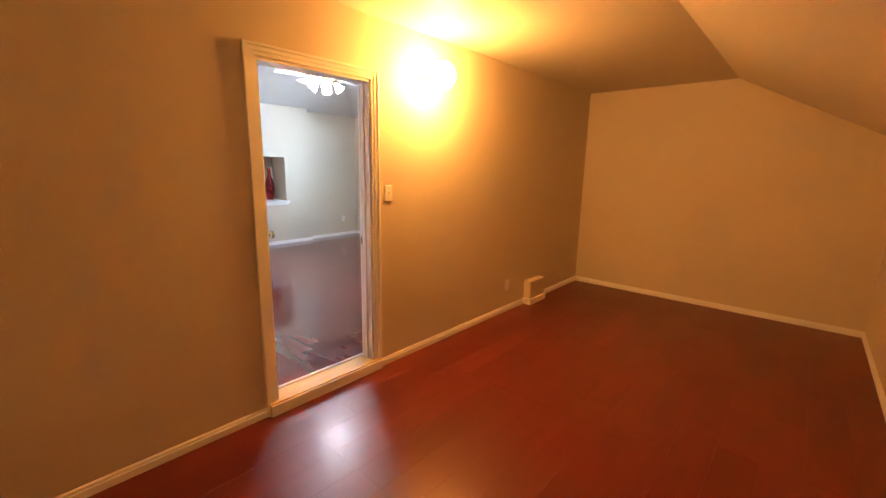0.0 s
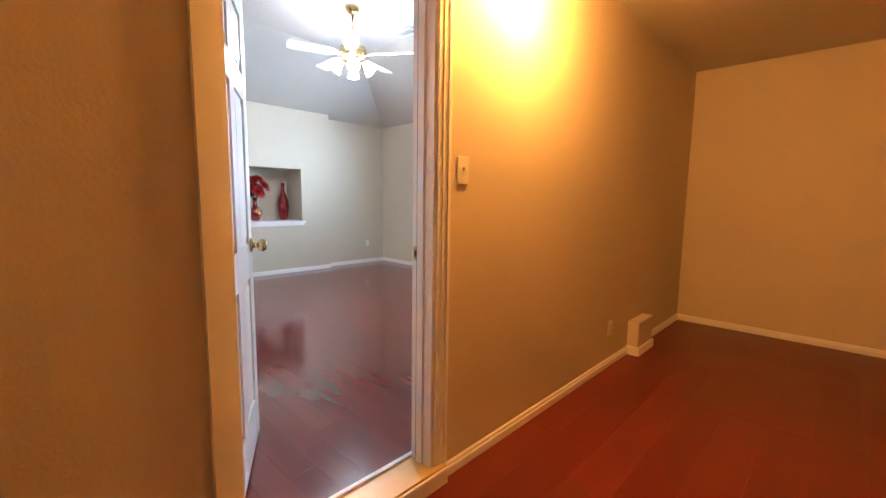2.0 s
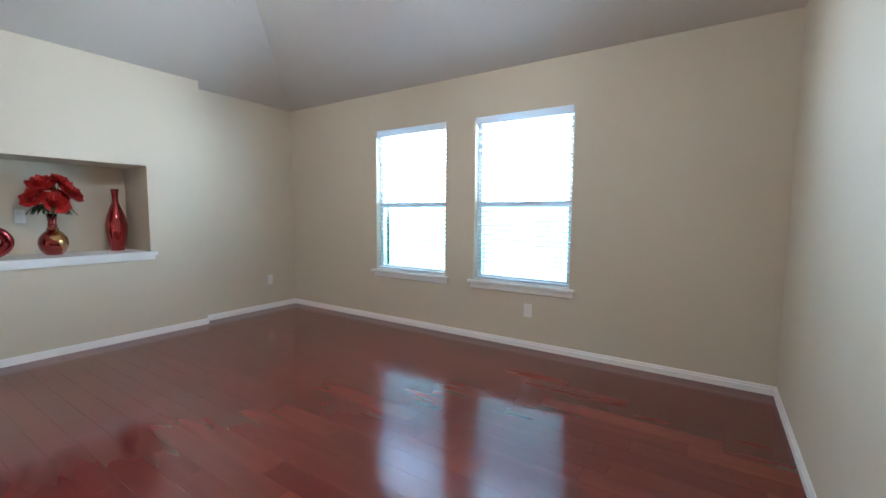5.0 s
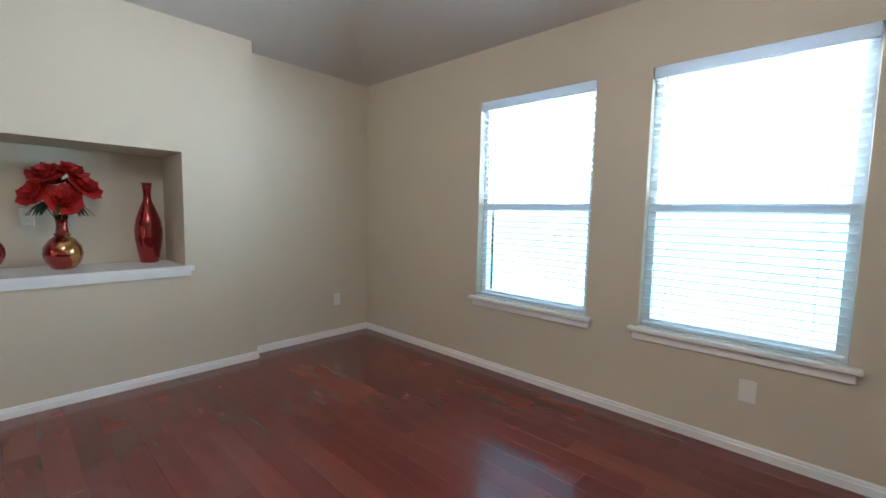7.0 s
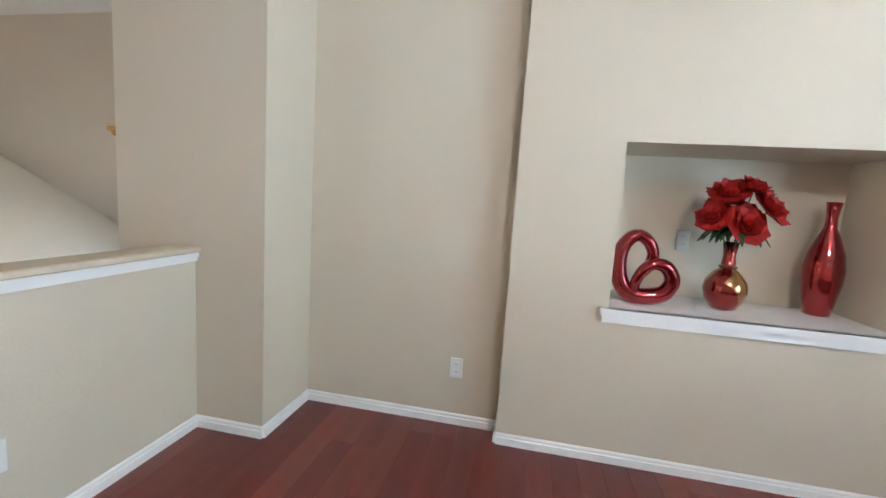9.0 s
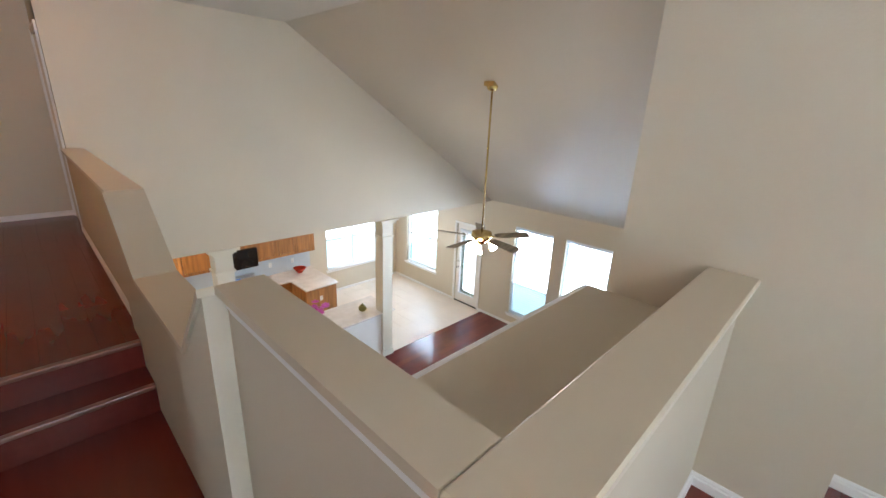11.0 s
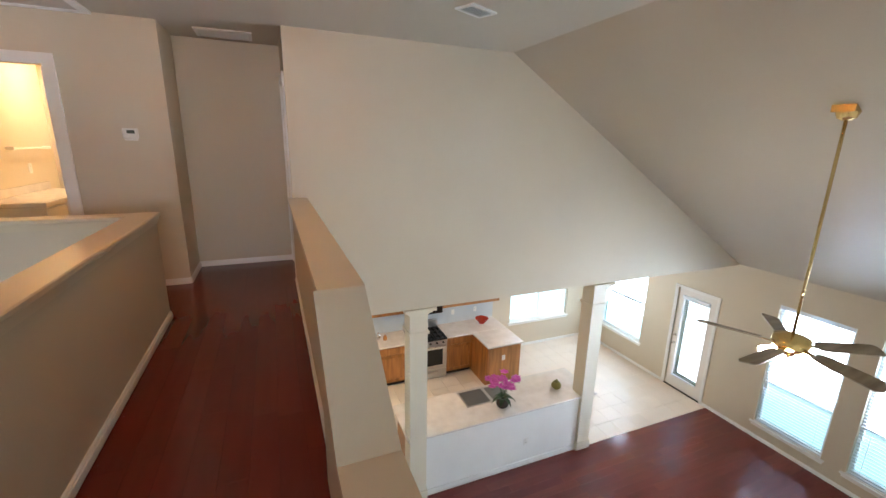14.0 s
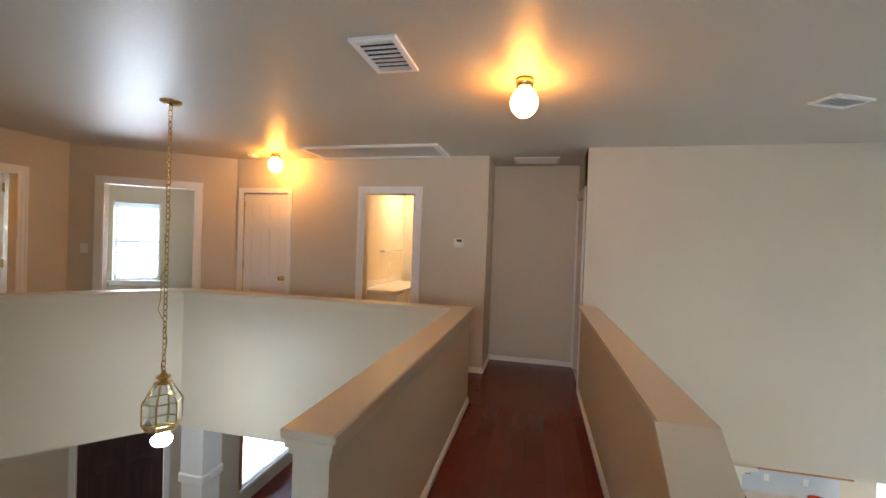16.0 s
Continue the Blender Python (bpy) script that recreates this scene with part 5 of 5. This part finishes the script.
part("stripe", tube([(0.12, -0.05, 0.07), (0.02, -0.055, 0.09), (-0.06, -0.04, 0.17)], 0.012, 8), M_CHROME, hs, smooth=True)
sg = thing("small_sign", "small white standing sign with illegible lettering on the mantel", "sign", m=pose(-3.25, -5.78, MZ + 0.001))
part("base", bbox(-0.16, 0.16, -0.04, 0.04, 0, 0.015, 0.003), M_TRIM, sg)
for i in range(5):
    part("letter", bbox(-0.13 + i * 0.055, -0.095 + i * 0.055, -0.008, 0.008, 0.0155, 0.09 + 0.02 * (i % 2), 0.003), M_CHROME, sg)

# ceiling fans
def fan(name, m, rod, blades, r, blade_mat, label, turn, lights, glow, arm=0.115):
    d = thing(name, label, "ceiling fan", m=m)
    part("canopy", lathe([(0.02, -0.07), (0.055, -0.05), (0.07, -0.01), (0.07, 0.0)], 24), M_BRASS, d, smooth=True)
    part("rod", tube([(0, 0, -0.06), (0, 0, -rod)], 0.012, 12), M_BRASS, d, smooth=True)
    part("motor", lathe([(0.03, 0.06), (0.07, 0.045), (0.125, 0.03), (0.135, -0.02), (0.11, -0.07), (0.06, -0.085), (0.055, -0.12), (0.03, -0.13)][::-1], 28, pose(0, 0, -rod - 0.05)), M_BRASS, d, smooth=True)
    for i in range(blades):
        a = turn + i * 360 / blades
        mm = pose(0, 0, -rod - 0.085, 0, 0, a) @ pose(0, 0, 0, 12, 0, 0)
        out = [(0.19, -0.045), (0.26, -0.062), (r - 0.03, -0.072), (r, -0.05), (r, 0.05), (r - 0.03, 0.072), (0.26, 0.062), (0.19, 0.045)]
        bm = prism(out, "z", -0.004, 0.004)
        bmesh.ops.transform(bm, matrix=mm, verts=bm.verts)
        bl = part("blade", bm, blade_mat, d)
        part("blade_iron", bbox(0.10, 0.25, -0.02, 0.02, -0.011, -0.0045, 0.003, m=mm), M_BRASS, bl)
    z = -rod - 0.2
    for i in range(lights):
        a = radians(turn + 20 + i * 360 / lights)
        c = Vector((arm * math.cos(a), arm * math.sin(a), z))
        part("arm", tube([(0.02 * math.cos(a), 0.02 * math.sin(a), z + 0.04), (0.07 * math.cos(a), 0.07 * math.sin(a), z + 0.05), tuple(c + Vector((0, 0, 0.03)))], 0.009, 8), M_BRASS, d, smooth=True)
        q = pose(*c, 0, 0, math.degrees(a)) @ pose(0, 0, 0.03, 0, 140, 0)
        part("shade", lathe([(0.018, 0), (0.026, 0.01), (0.034, 0.04), (0.05, 0.07), (0.058, 0.095), (0.04, 0.1), (0.001, 0.102)], 16, q), glow, d, smooth=True)
    part("pull_chain", tube([(0.03, 0.02, z + 0.02), (0.03, 0.02, z - 0.12)], 0.002, 5), M_BRASS, d)
    return d


fan("ceiling_fan", pose(2.5, -2.38, 3.0), 0.36, 5, 0.62, M_BLADE, "white five-blade ceiling fan with lit glass shades and brass fittings", 36, 4, M_GLOW_N)
fan("ceiling_fan", pose(-1.85, -7.97, 1.80), 1.72, 5, 0.66, M_BLADE2, "grey-beige five-blade ceiling fan on a long brass rod with lit shades", 6, 3, M_GLOW_L)
part("slope_block", bbox(-0.07, 0.07, -0.07, 0.07, -0.01, 0.04), M_BRASS, bpy.data.objects["ceiling_fan.001"])

# hall lamps
def globe_lamp(x, y):
    d = thing("ceiling_lamp", "lit warm globe lamp on a brass holder on the ceiling", "ceiling lamp", "hall ceiling lamps", pose(x, y, TOP))
    part("holder", lathe([(0.035, -0.06), (0.05, -0.05), (0.055, -0.02), (0.05, 0.0)], 20), M_BRASS, d, smooth=True)
    part("globe", ellipsoid(0.082, 0.082, 0.09, pose(0, 0, -0.14)), M_GLOW_W, d, smooth=True)


globe_lamp(2.34, -8.80)
globe_lamp(5.28, -10.58)
# Next two are out of view, added to brighten bathroom and east room.
globe_lamp(3.4, -12.1)
globe_lamp(8.2, -8.0)
vent(pose(3.06, -8.37, TOP), 0.25, 0.40, "white louvred air vent in the hall ceiling", 7)
vent(pose(0.38, -9.42, TOP, 0, 0, 205), 0.30, 0.18, "white louvred air vent in the ceiling", 5)
vent(pose(2.28, -11.15, TOP), 0.5, 0.34, "white return air grille in the ceiling at the hall's end", 10)
vent(pose(2.45, -1.65, 2.995, 0, 0, 0), 0.30, 0.15, "white louvred air vent in the loft ceiling", 5)
ht = thing("attic_hatch", "white framed attic hatch in the hall ceiling", "hatch")
part("panel", bbox(3.30, 4.74, -10.82, -10.32, TOP - 0.012, TOP - 0.001), M_CEIL, ht)
bm = bmesh.new()
for a in ((3.24, 4.80, -10.86, -10.80), (3.24, 4.80, -10.34, -10.28), (3.24, 3.30, -10.80, -10.34), (4.74, 4.80, -10.80, -10.34)):
    box(bm, *a, TOP - 0.022, TOP - 0.0005)
part("frame", bm, M_TRIM, ht)
sd = thing("smoke_detector", "white round smoke detector on the ceiling", "smoke detector", m=pose(5.6, -10.6, TOP))
part("body", lathe([(0.05, -0.04), (0.065, -0.03), (0.065, 0)], 20), M_PLATE, sd, smooth=True)
th = thing("thermostat", "white wall thermostat with a small grey display", "thermostat", m=pose(3.10, TY, 1.56))
part("body", bbox(-0.06, 0.06, 0, 0.025, -0.045, 0.045, 0.006), M_PLATE, th)
part("display", bbox(-0.035, 0.025, 0.0252, 0.027, 0.0, 0.03), mat("grey_lcd", (0.1, 0.12, 0.1), 0.2), th)
part("base", bbox(-0.05, 0.05, 0, 0.018, -0.062, -0.0455, 0.003), M_PLATE, th)

# hanging lantern
lx, ly = 4.96, -8.85
ln = thing("hanging_lantern", "brass and faceted glass lantern hanging on a chain, lit", "pendant lamp", m=pose(lx, ly, 0))
part("canopy", lathe([(0.02, -0.03), (0.07, -0.012), (0.075, 0.0)], 24, pose(0, 0, TOP)), M_BRASS, ln, smooth=True)
z, i = TOP - 0.03, 0
link = tube([(0.015 * math.cos(a), 0, 0.026 * math.sin(a)) for a in np.linspace(0, 2 * math.pi, 13)[:-1]], 0.0042, 5, True)
lme = mesh_of("chain_link", link, M_BRASS, True)
while z > 0.50:
    o = new("chain_link", lme)
    o.parent = ln
    o.matrix_basis = pose(0, 0, z - 0.02, 0, 0, 90 * (i % 2))
    z -= 0.043
    i += 1
part("cord", tube([(0.015 * math.sin(k * 0.9) + (0.05 if 18 < k < 24 else 0.0), 0.012 * math.cos(k * 1.3), TOP - 0.03 - k * 0.0675) for k in range(31)], 0.003, 6), M_BRASS, ln)
R0, R1, R2 = 0.058, 0.132, 0.105
z0, z1, z2, z3 = 0.40, 0.272, 0.112, 0.06
part("finial", lathe([(0.064, 0.398), (0.064, 0.408), (0.03, 0.42), (0.026, 0.432), (0.05, 0.445), (0.05, 0.458), (0.022, 0.475), (0.012, 0.50)], 20), M_BRASS, ln, smooth=True)
def hexa(r, z, k):
    return Vector((r * math.cos(math.pi * k / 3), r * math.sin(math.pi * k / 3), z))


M_LGLASS = mat("bevelled_lamp_glass", (0.9, 0.95, 0.95), 0.08, vary=0.0, trans=1.0, ior=1.2)
for k in range(6):
    part("rib", tube([hexa(R0, z0, k), hexa(R1, z1, k), hexa(R1, z2, k), hexa(R2, z3, k)], 0.007, 6), M_BRASS, ln)
    for (ra, za), (rb, zb) in (((R0, z0), (R1, z1)), ((R1, z1), (R1, z2)), ((R1, z2), (R2, z3))):
        bm = bmesh.new()
        q = [hexa(ra, za, k), hexa(ra, za, k + 1), hexa(rb, zb, k + 1), hexa(rb, zb, k)]
        nn = (q[1] - q[0]).cross(q[3] - q[0]).normalized() * 0.003
        a, b = [bm.verts.new(v) for v in q], [bm.verts.new(v + nn) for v in q]
        bm.faces.new(a), bm.faces.new(b[::-1])
        for t in range(4):
            bm.faces.new((a[t], b[t], b[(t + 1) % 4], a[(t + 1) % 4]))
        g = part("glass_pane", bm, M_LGLASS, ln)
        g.visible_shadow = False
    for r, zz in ((R1, z1), (R1, z2), (R2, z3)):
        part("bar", tube([hexa(r, zz, k), hexa(r, zz, k + 1)], 0.005, 6), M_BRASS, ln)
# Plate added to keep the bulb's light off the ceiling.
part("bulb_shield", lathe([(0.0, 0.05), (0.084, 0.05), (0.087, 0.055), (0.084, 0.06), (0.0, 0.06)], 6), M_BRASS, ln)
part("socket", lathe([(0.018, 0.012), (0.022, 0.02), (0.022, 0.0495)], 16), M_BRASS, ln, smooth=True)
part("bulb", ellipsoid(0.07, 0.07, 0.046, pose(0, 0, -0.03)), M_GLOW_C, ln, smooth=True)

def down_lamp(x, y, z, size, power_mat):
    d = thing("ceiling_lamp", "lit round flush lamp on the ceiling, added out of view", "ceiling lamp", "flush ceiling lamps", pose(x, y, z))
    part("rim", lathe([(size + 0.02, -0.03), (size + 0.03, -0.015), (size + 0.03, 0)], 24), M_BRASS, d, smooth=True)
    part("diffuser", lathe([(0.01, -0.09), (size * 0.6, -0.075), (size, -0.035), (size, -0.031)], 24), power_mat, d, smooth=True)


# Kitchen lamps out of view, added for light; warm floor glow suggests them.
M_GLOW_K = mat("lit_kitchen_diffuser", (1, 0.9, 0.75), 0.4, emit=60, emit_color=(1.0, 0.72, 0.42))
down_lamp(0.2, -12.4, -0.40, 0.16, M_GLOW_K)
down_lamp(-3.6, -12.4, -0.40, 0.14, M_GLOW_K)
# Second unseen bathroom lamp, added to make the room brighter.
down_lamp(4.0, -12.7, TOP, 0.16, mat("added_bathroom_glow", (1, 0.9, 0.75), 0.4, emit=65, emit_color=(1.0, 0.80, 0.50)))
# --- entry below ---
solid("ceiling_entry", bbox(1.9, 9.0, -15.1, -9.945, -0.52, -0.4505), M_CEIL, "white entry ceiling", "ceiling")
md = pose(7.31, -11.1, F, 0, 0, 47.6)
FD = 0.95
bm = wall_bm("y", -0.12, 0, -0.25, 2.3, 0, 2.75, ((0.0, FD, 0, 2.08),))
bmesh.ops.transform(bm, matrix=md, verts=bm.verts)
solid("wall_entry_angled", bm, M_WALL, "beige angled entry wall with the front door", "wall")
door_leaf("front_door", FD - 0.02, 2.06, "dark mahogany six-panel front door, closed", md @ pose(0.01, -0.06, 0.01), M_FDOOR)
bm = bmesh.new()
for a in ((-0.07, -0.001, 0, 2.15), (FD + 0.001, FD + 0.07, 0, 2.15), (-0.001, FD + 0.001, 2.081, 2.15)):
    box(bm, a[0], a[1], 0.001, 0.02, a[2], a[3])
bmesh.ops.transform(bm, matrix=md, verts=bm.verts)
solid("door_trim_front", bm, M_TRIM, "white painted door casing", "door trim")
ec = thing("column", "square white entry column with a moulded capital", "column", m=pose(5.80, -10.15, F))
part("shaft", bbox(-0.13, 0.13, -0.13, 0.13, 0.0, 2.1), M_TRIM, ec)
part("capital", bbox(-0.16, 0.16, -0.16, 0.16, 2.101, 2.2, 0.012), M_TRIM, ec)
part("block", bbox(-0.14, 0.14, -0.14, 0.14, 2.2005, 2.735), M_TRIM, ec)
EX = 7.22      # dining room window wall
EW = (-14.75, -12.6, F + 0.32, F + 2.2)
solid("wall_dining_east", wall_bm("x", EX, EX + 0.15, -15.1, -11.3, F, -0.5205, (EW,)), M_WALL, "beige wall with a wide low window", "wall")
solid("wall_dining_south", wall_bm("y", -15.1, -15.0, 1.9, EX - 0.0005, F, -0.5205), M_WALL, "beige dining room wall", "wall")
solid("wall_dining_west", wall_bm("x", 1.9005, 2.0, -14.9995, -12.65, F, -0.5205), M_WALL, "beige dining room wall", "wall")
window("window_9", pose(EX, (EW[0] + EW[1]) / 2, EW[2], 0, 0, -90), EW[1] - EW[0], EW[3] - EW[2], "wide white front window with a low sill", cols=2)
blind(pose(EX + 0.035, (EW[0] + EW[1]) / 2, EW[3], 0, 0, -90), EW[1] - EW[0] - 0.02, EW[3] - EW[2] - 0.01, "white venetian blind in the wide front window", tilt=52, pitch=0.05)
window_light("window_light", (EX + 0.2, (EW[0] + EW[1]) / 2, (EW[2] + EW[3]) / 2), (-1, 0, 0), EW[1] - EW[0], EW[3] - EW[2], 65, (0.72, 0.80, 1.0))
bm = bmesh.new()
box(bm, EX - 0.022, EX - 0.0005, EW[1], EW[1] + 0.07, EW[2], EW[3]), box(bm, EX - 0.022, EX - 0.0005, EW[0] - 0.07, EW[0], EW[2], EW[3])
solid("window_trim", bm, M_OAK, "honey oak window trim", "trim")
solid("wall_entry_east", wall_bm("x", 9.0, 9.15, -12.9, -4.0, F, -0.45), M_WALL, "beige entry wall", "wall")
solid("wall_stairwell_north", wall_bm("y", -6.2905, -6.25, 2.95, 9.0, F, -0.3), M_WALL, "beige stairwell wall", "wall")

# --- ground floor ---
solid("floor_ground_base", bbox(WX - 0.15, 9.0, -15.1, -5.0, F - 0.15, F - 0.012), M_GROUT, "grout bed of the ground floor", "floor")
tiled = tagged(new("floor_tiles"), "cream ceramic floor tiles with narrow joints", "floor", "", "structure")
tile_cache = {}
def tiles(x0, x1, y0, y1, s, z, gap=0.003, field=None):
    nx, ny = max(1, round((x1 - x0) / s)), max(1, round((y1 - y0) / s))
    w, d = (x1 - x0) / nx - gap, (y1 - y0) / ny - gap
    key = (round(w, 4), round(d, 4))
    if field is None and key not in tile_cache:
        tile_cache[key] = mesh_of("tile", bbox(-w / 2, w / 2, -d / 2, d / 2, -0.011, 0, 0.0015), M_TILE)
    for i in range(nx):
        for j in range(ny):
            cx, cy = x0 + (x1 - x0) * (i + 0.5) / nx, y0 + (y1 - y0) * (j + 0.5) / ny
            if field is None:
                o = new("tile", tile_cache[key])
                o.parent = tiled
                o.location = (cx, cy, z)
            else:
                box(field, cx - w / 2, cx + w / 2, cy - d / 2, cy + d / 2, z - 0.011, z)


tiles(0.34, 0.68, -10.67, -5.58, 0.34, F), tiles(0.68, 1.70, -8.68, -5.58, 0.34, F), tiles(0.68, 1.70, -10.67, -9.70, 0.34, F), tiles(WX, 1.70, -14.05, -10.67, 0.34, F)
field = bmesh.new()
tiles(1.70, 9.0, -10.3, -6.3, 0.34, F, field=field)
part("tile_field", field, M_TILE, tiled)["kind"] = "stuff"
inset = tagged(new("floor_inset"), "inset of black square tiles in the cream tile floor", "floor inset", "", "structure")
part("bed", bbox(0.6805, 1.6995, -9.6995, -8.6805, F - 0.0118, F - 0.001), M_GROUT_L, inset)
tm = mesh_of("black_tile", bbox(-0.163, 0.163, -0.163, 0.163, -0.008, 0.0015, 0.001), M_SLATE)
for i in range(3):
    for j in range(3):
        o = new("black_tile", tm)
        o.parent = inset
        o.location = (0.85 + 0.34 * i, -9.53 + 0.34 * j, F)
solid("floor_edge_strip", bbox(0.315, 0.339, -10.67, -5.58, F - 0.01, F + 0.006, 0.003), M_OAK, "wooden strip between boards and tiles", "trim")

# --- outside ---
solid("ground", bbox(-400, 400, -400, 400, F - 0.6, F - 0.3), M_GRASS, "lawn around the house", "ground")

# --- boards, last ---
def boards(x0, x1, y0, y1, z, w, along, joined_mat, part_mat, base_name, region, seed, lens=(0.5, 0.7, 0.95, 1.2), label=""):
    """Floor boards with staggered ends; those in the region are parts of the floor, the rest one mesh."""
    rng = random.Random(seed)
    floor = tagged(new(base_name), label, "floor", "", "structure")
    rest = bmesh.new()
    cache = {}
    n = round(((y1 - y0) if along == "x" else (x1 - x0)) / w)
    count = 0
    for i in range(n):
        a = (y0 if along == "x" else x0) + i * w
        s0, s1 = (x0, x1) if along == "x" else (y0, y1)
        s = s0
        first = True
        while s < s1 - 1e-4:
            L = rng.choice(lens)
            if first:
                L *= rng.choice((0.35, 0.6, 0.85, 1.0))
                first = False
            L = round(L / 0.05) * 0.05
            e = min(s + L, s1)
            if s1 - e < 0.15:
                e = s1
            L = e - s
            cx, cy = ((s + e) / 2, a + w / 2) if along == "x" else (a + w / 2, (s + e) / 2)
            hx, hy = (L / 2 - 0.0003, w / 2 - 0.0003) if along == "x" else (w / 2 - 0.0003, L / 2 - 0.0003)
            inside = region and region[0] < cx < region[1] and region[2] < cy < region[3] and count < 300
            c = 0.0004
            def board(bm, ox, oy, oz):
                lo = [bm.verts.new((ox + p * hx, oy + q * hy, oz - 0.011)) for p, q in ((-1, -1), (1, -1), (1, 1), (-1, 1))]
                md_ = [bm.verts.new((ox + p * hx, oy + q * hy, oz - c)) for p, q in ((-1, -1), (1, -1), (1, 1), (-1, 1))]
                hi_ = [bm.verts.new((ox + p * (hx - c), oy + q * (hy - c), oz)) for p, q in ((-1, -1), (1, -1), (1, 1), (-1, 1))]
                for k in range(4):
                    bm.faces.new((lo[k], lo[(k + 1) % 4], md_[(k + 1) % 4], md_[k]))
                    bm.faces.new((md_[k], md_[(k + 1) % 4], hi_[(k + 1) % 4], hi_[k]))
                bm.faces.new(hi_)
            if inside:
                key = round(L, 3)
                if key not in cache:
                    b = bmesh.new()
                    board(b, 0, 0, 0)
                    cache[key] = mesh_of("plank", b, part_mat)
                o = new("plank", cache[key])
                o.parent = floor
                o.location = (cx, cy, z)
                count += 1
            else:
                board(rest, cx, cy, z)
            s = e
    if len(rest.verts):
        r = part("plank_field", rest, joined_mat, floor)
        r["kind"] = "stuff"
    else:
        rest.free()
    return floor


boards(1.756, 4.834, -5.995, -4.995, LZ, 0.125, "x", M_CHERRY_J, M_CHERRY, "floor_loft_edge", None, 9, label="dark cherry wood boards with a satin shine")
boards(-0.119, 4.834, -4.99, 0.0, LZ, 0.12475, "x", M_CHERRY_J, M_CHERRY, "floor", (0.2, 4.4, -4.9, -0.1), 3, label="dark cherry wood boards with a satin shine")
boards(WX, 0.314, -10.66, NY, F, 0.1255, "x", M_CHERRY_J, M_CHERRY, "floor_living", (-4.6, 0.3, -10.6, -6.4), 4, label="dark cherry wood boards with a satin shine")
boards(4.956, 7.88, -6.3, 0.0, A, 0.195, "y", M_RED_A, M_RED_A, "floor_attic", (4.9, 7.9, -6.4, 0.1), 5, lens=(1.2,), label="glossy red cherry laminate boards")
boards(1.761, 2.799, -9.95, -7.601, H, 0.125, "y", M_CHERRY_H, M_CHERRY_H, "floor_hall", (1.7, 2.9, -10, -7.5), 6, label="dark red wooden hall boards")
boards(2.0, EX, -14.999, -10.301, F, 0.125, "y", M_CHERRY_HJ, M_CHERRY_HJ, "floor_dining", None, 8, label="dark red wooden dining room boards")
boards(1.776, 9.0, -11.48, -9.951, H, 0.125, "y", M_CHERRY_H, M_CHERRY_H, "floor_landing", (1.7, 9.1, -11.6, -9.9), 7, label="dark red wooden landing boards")
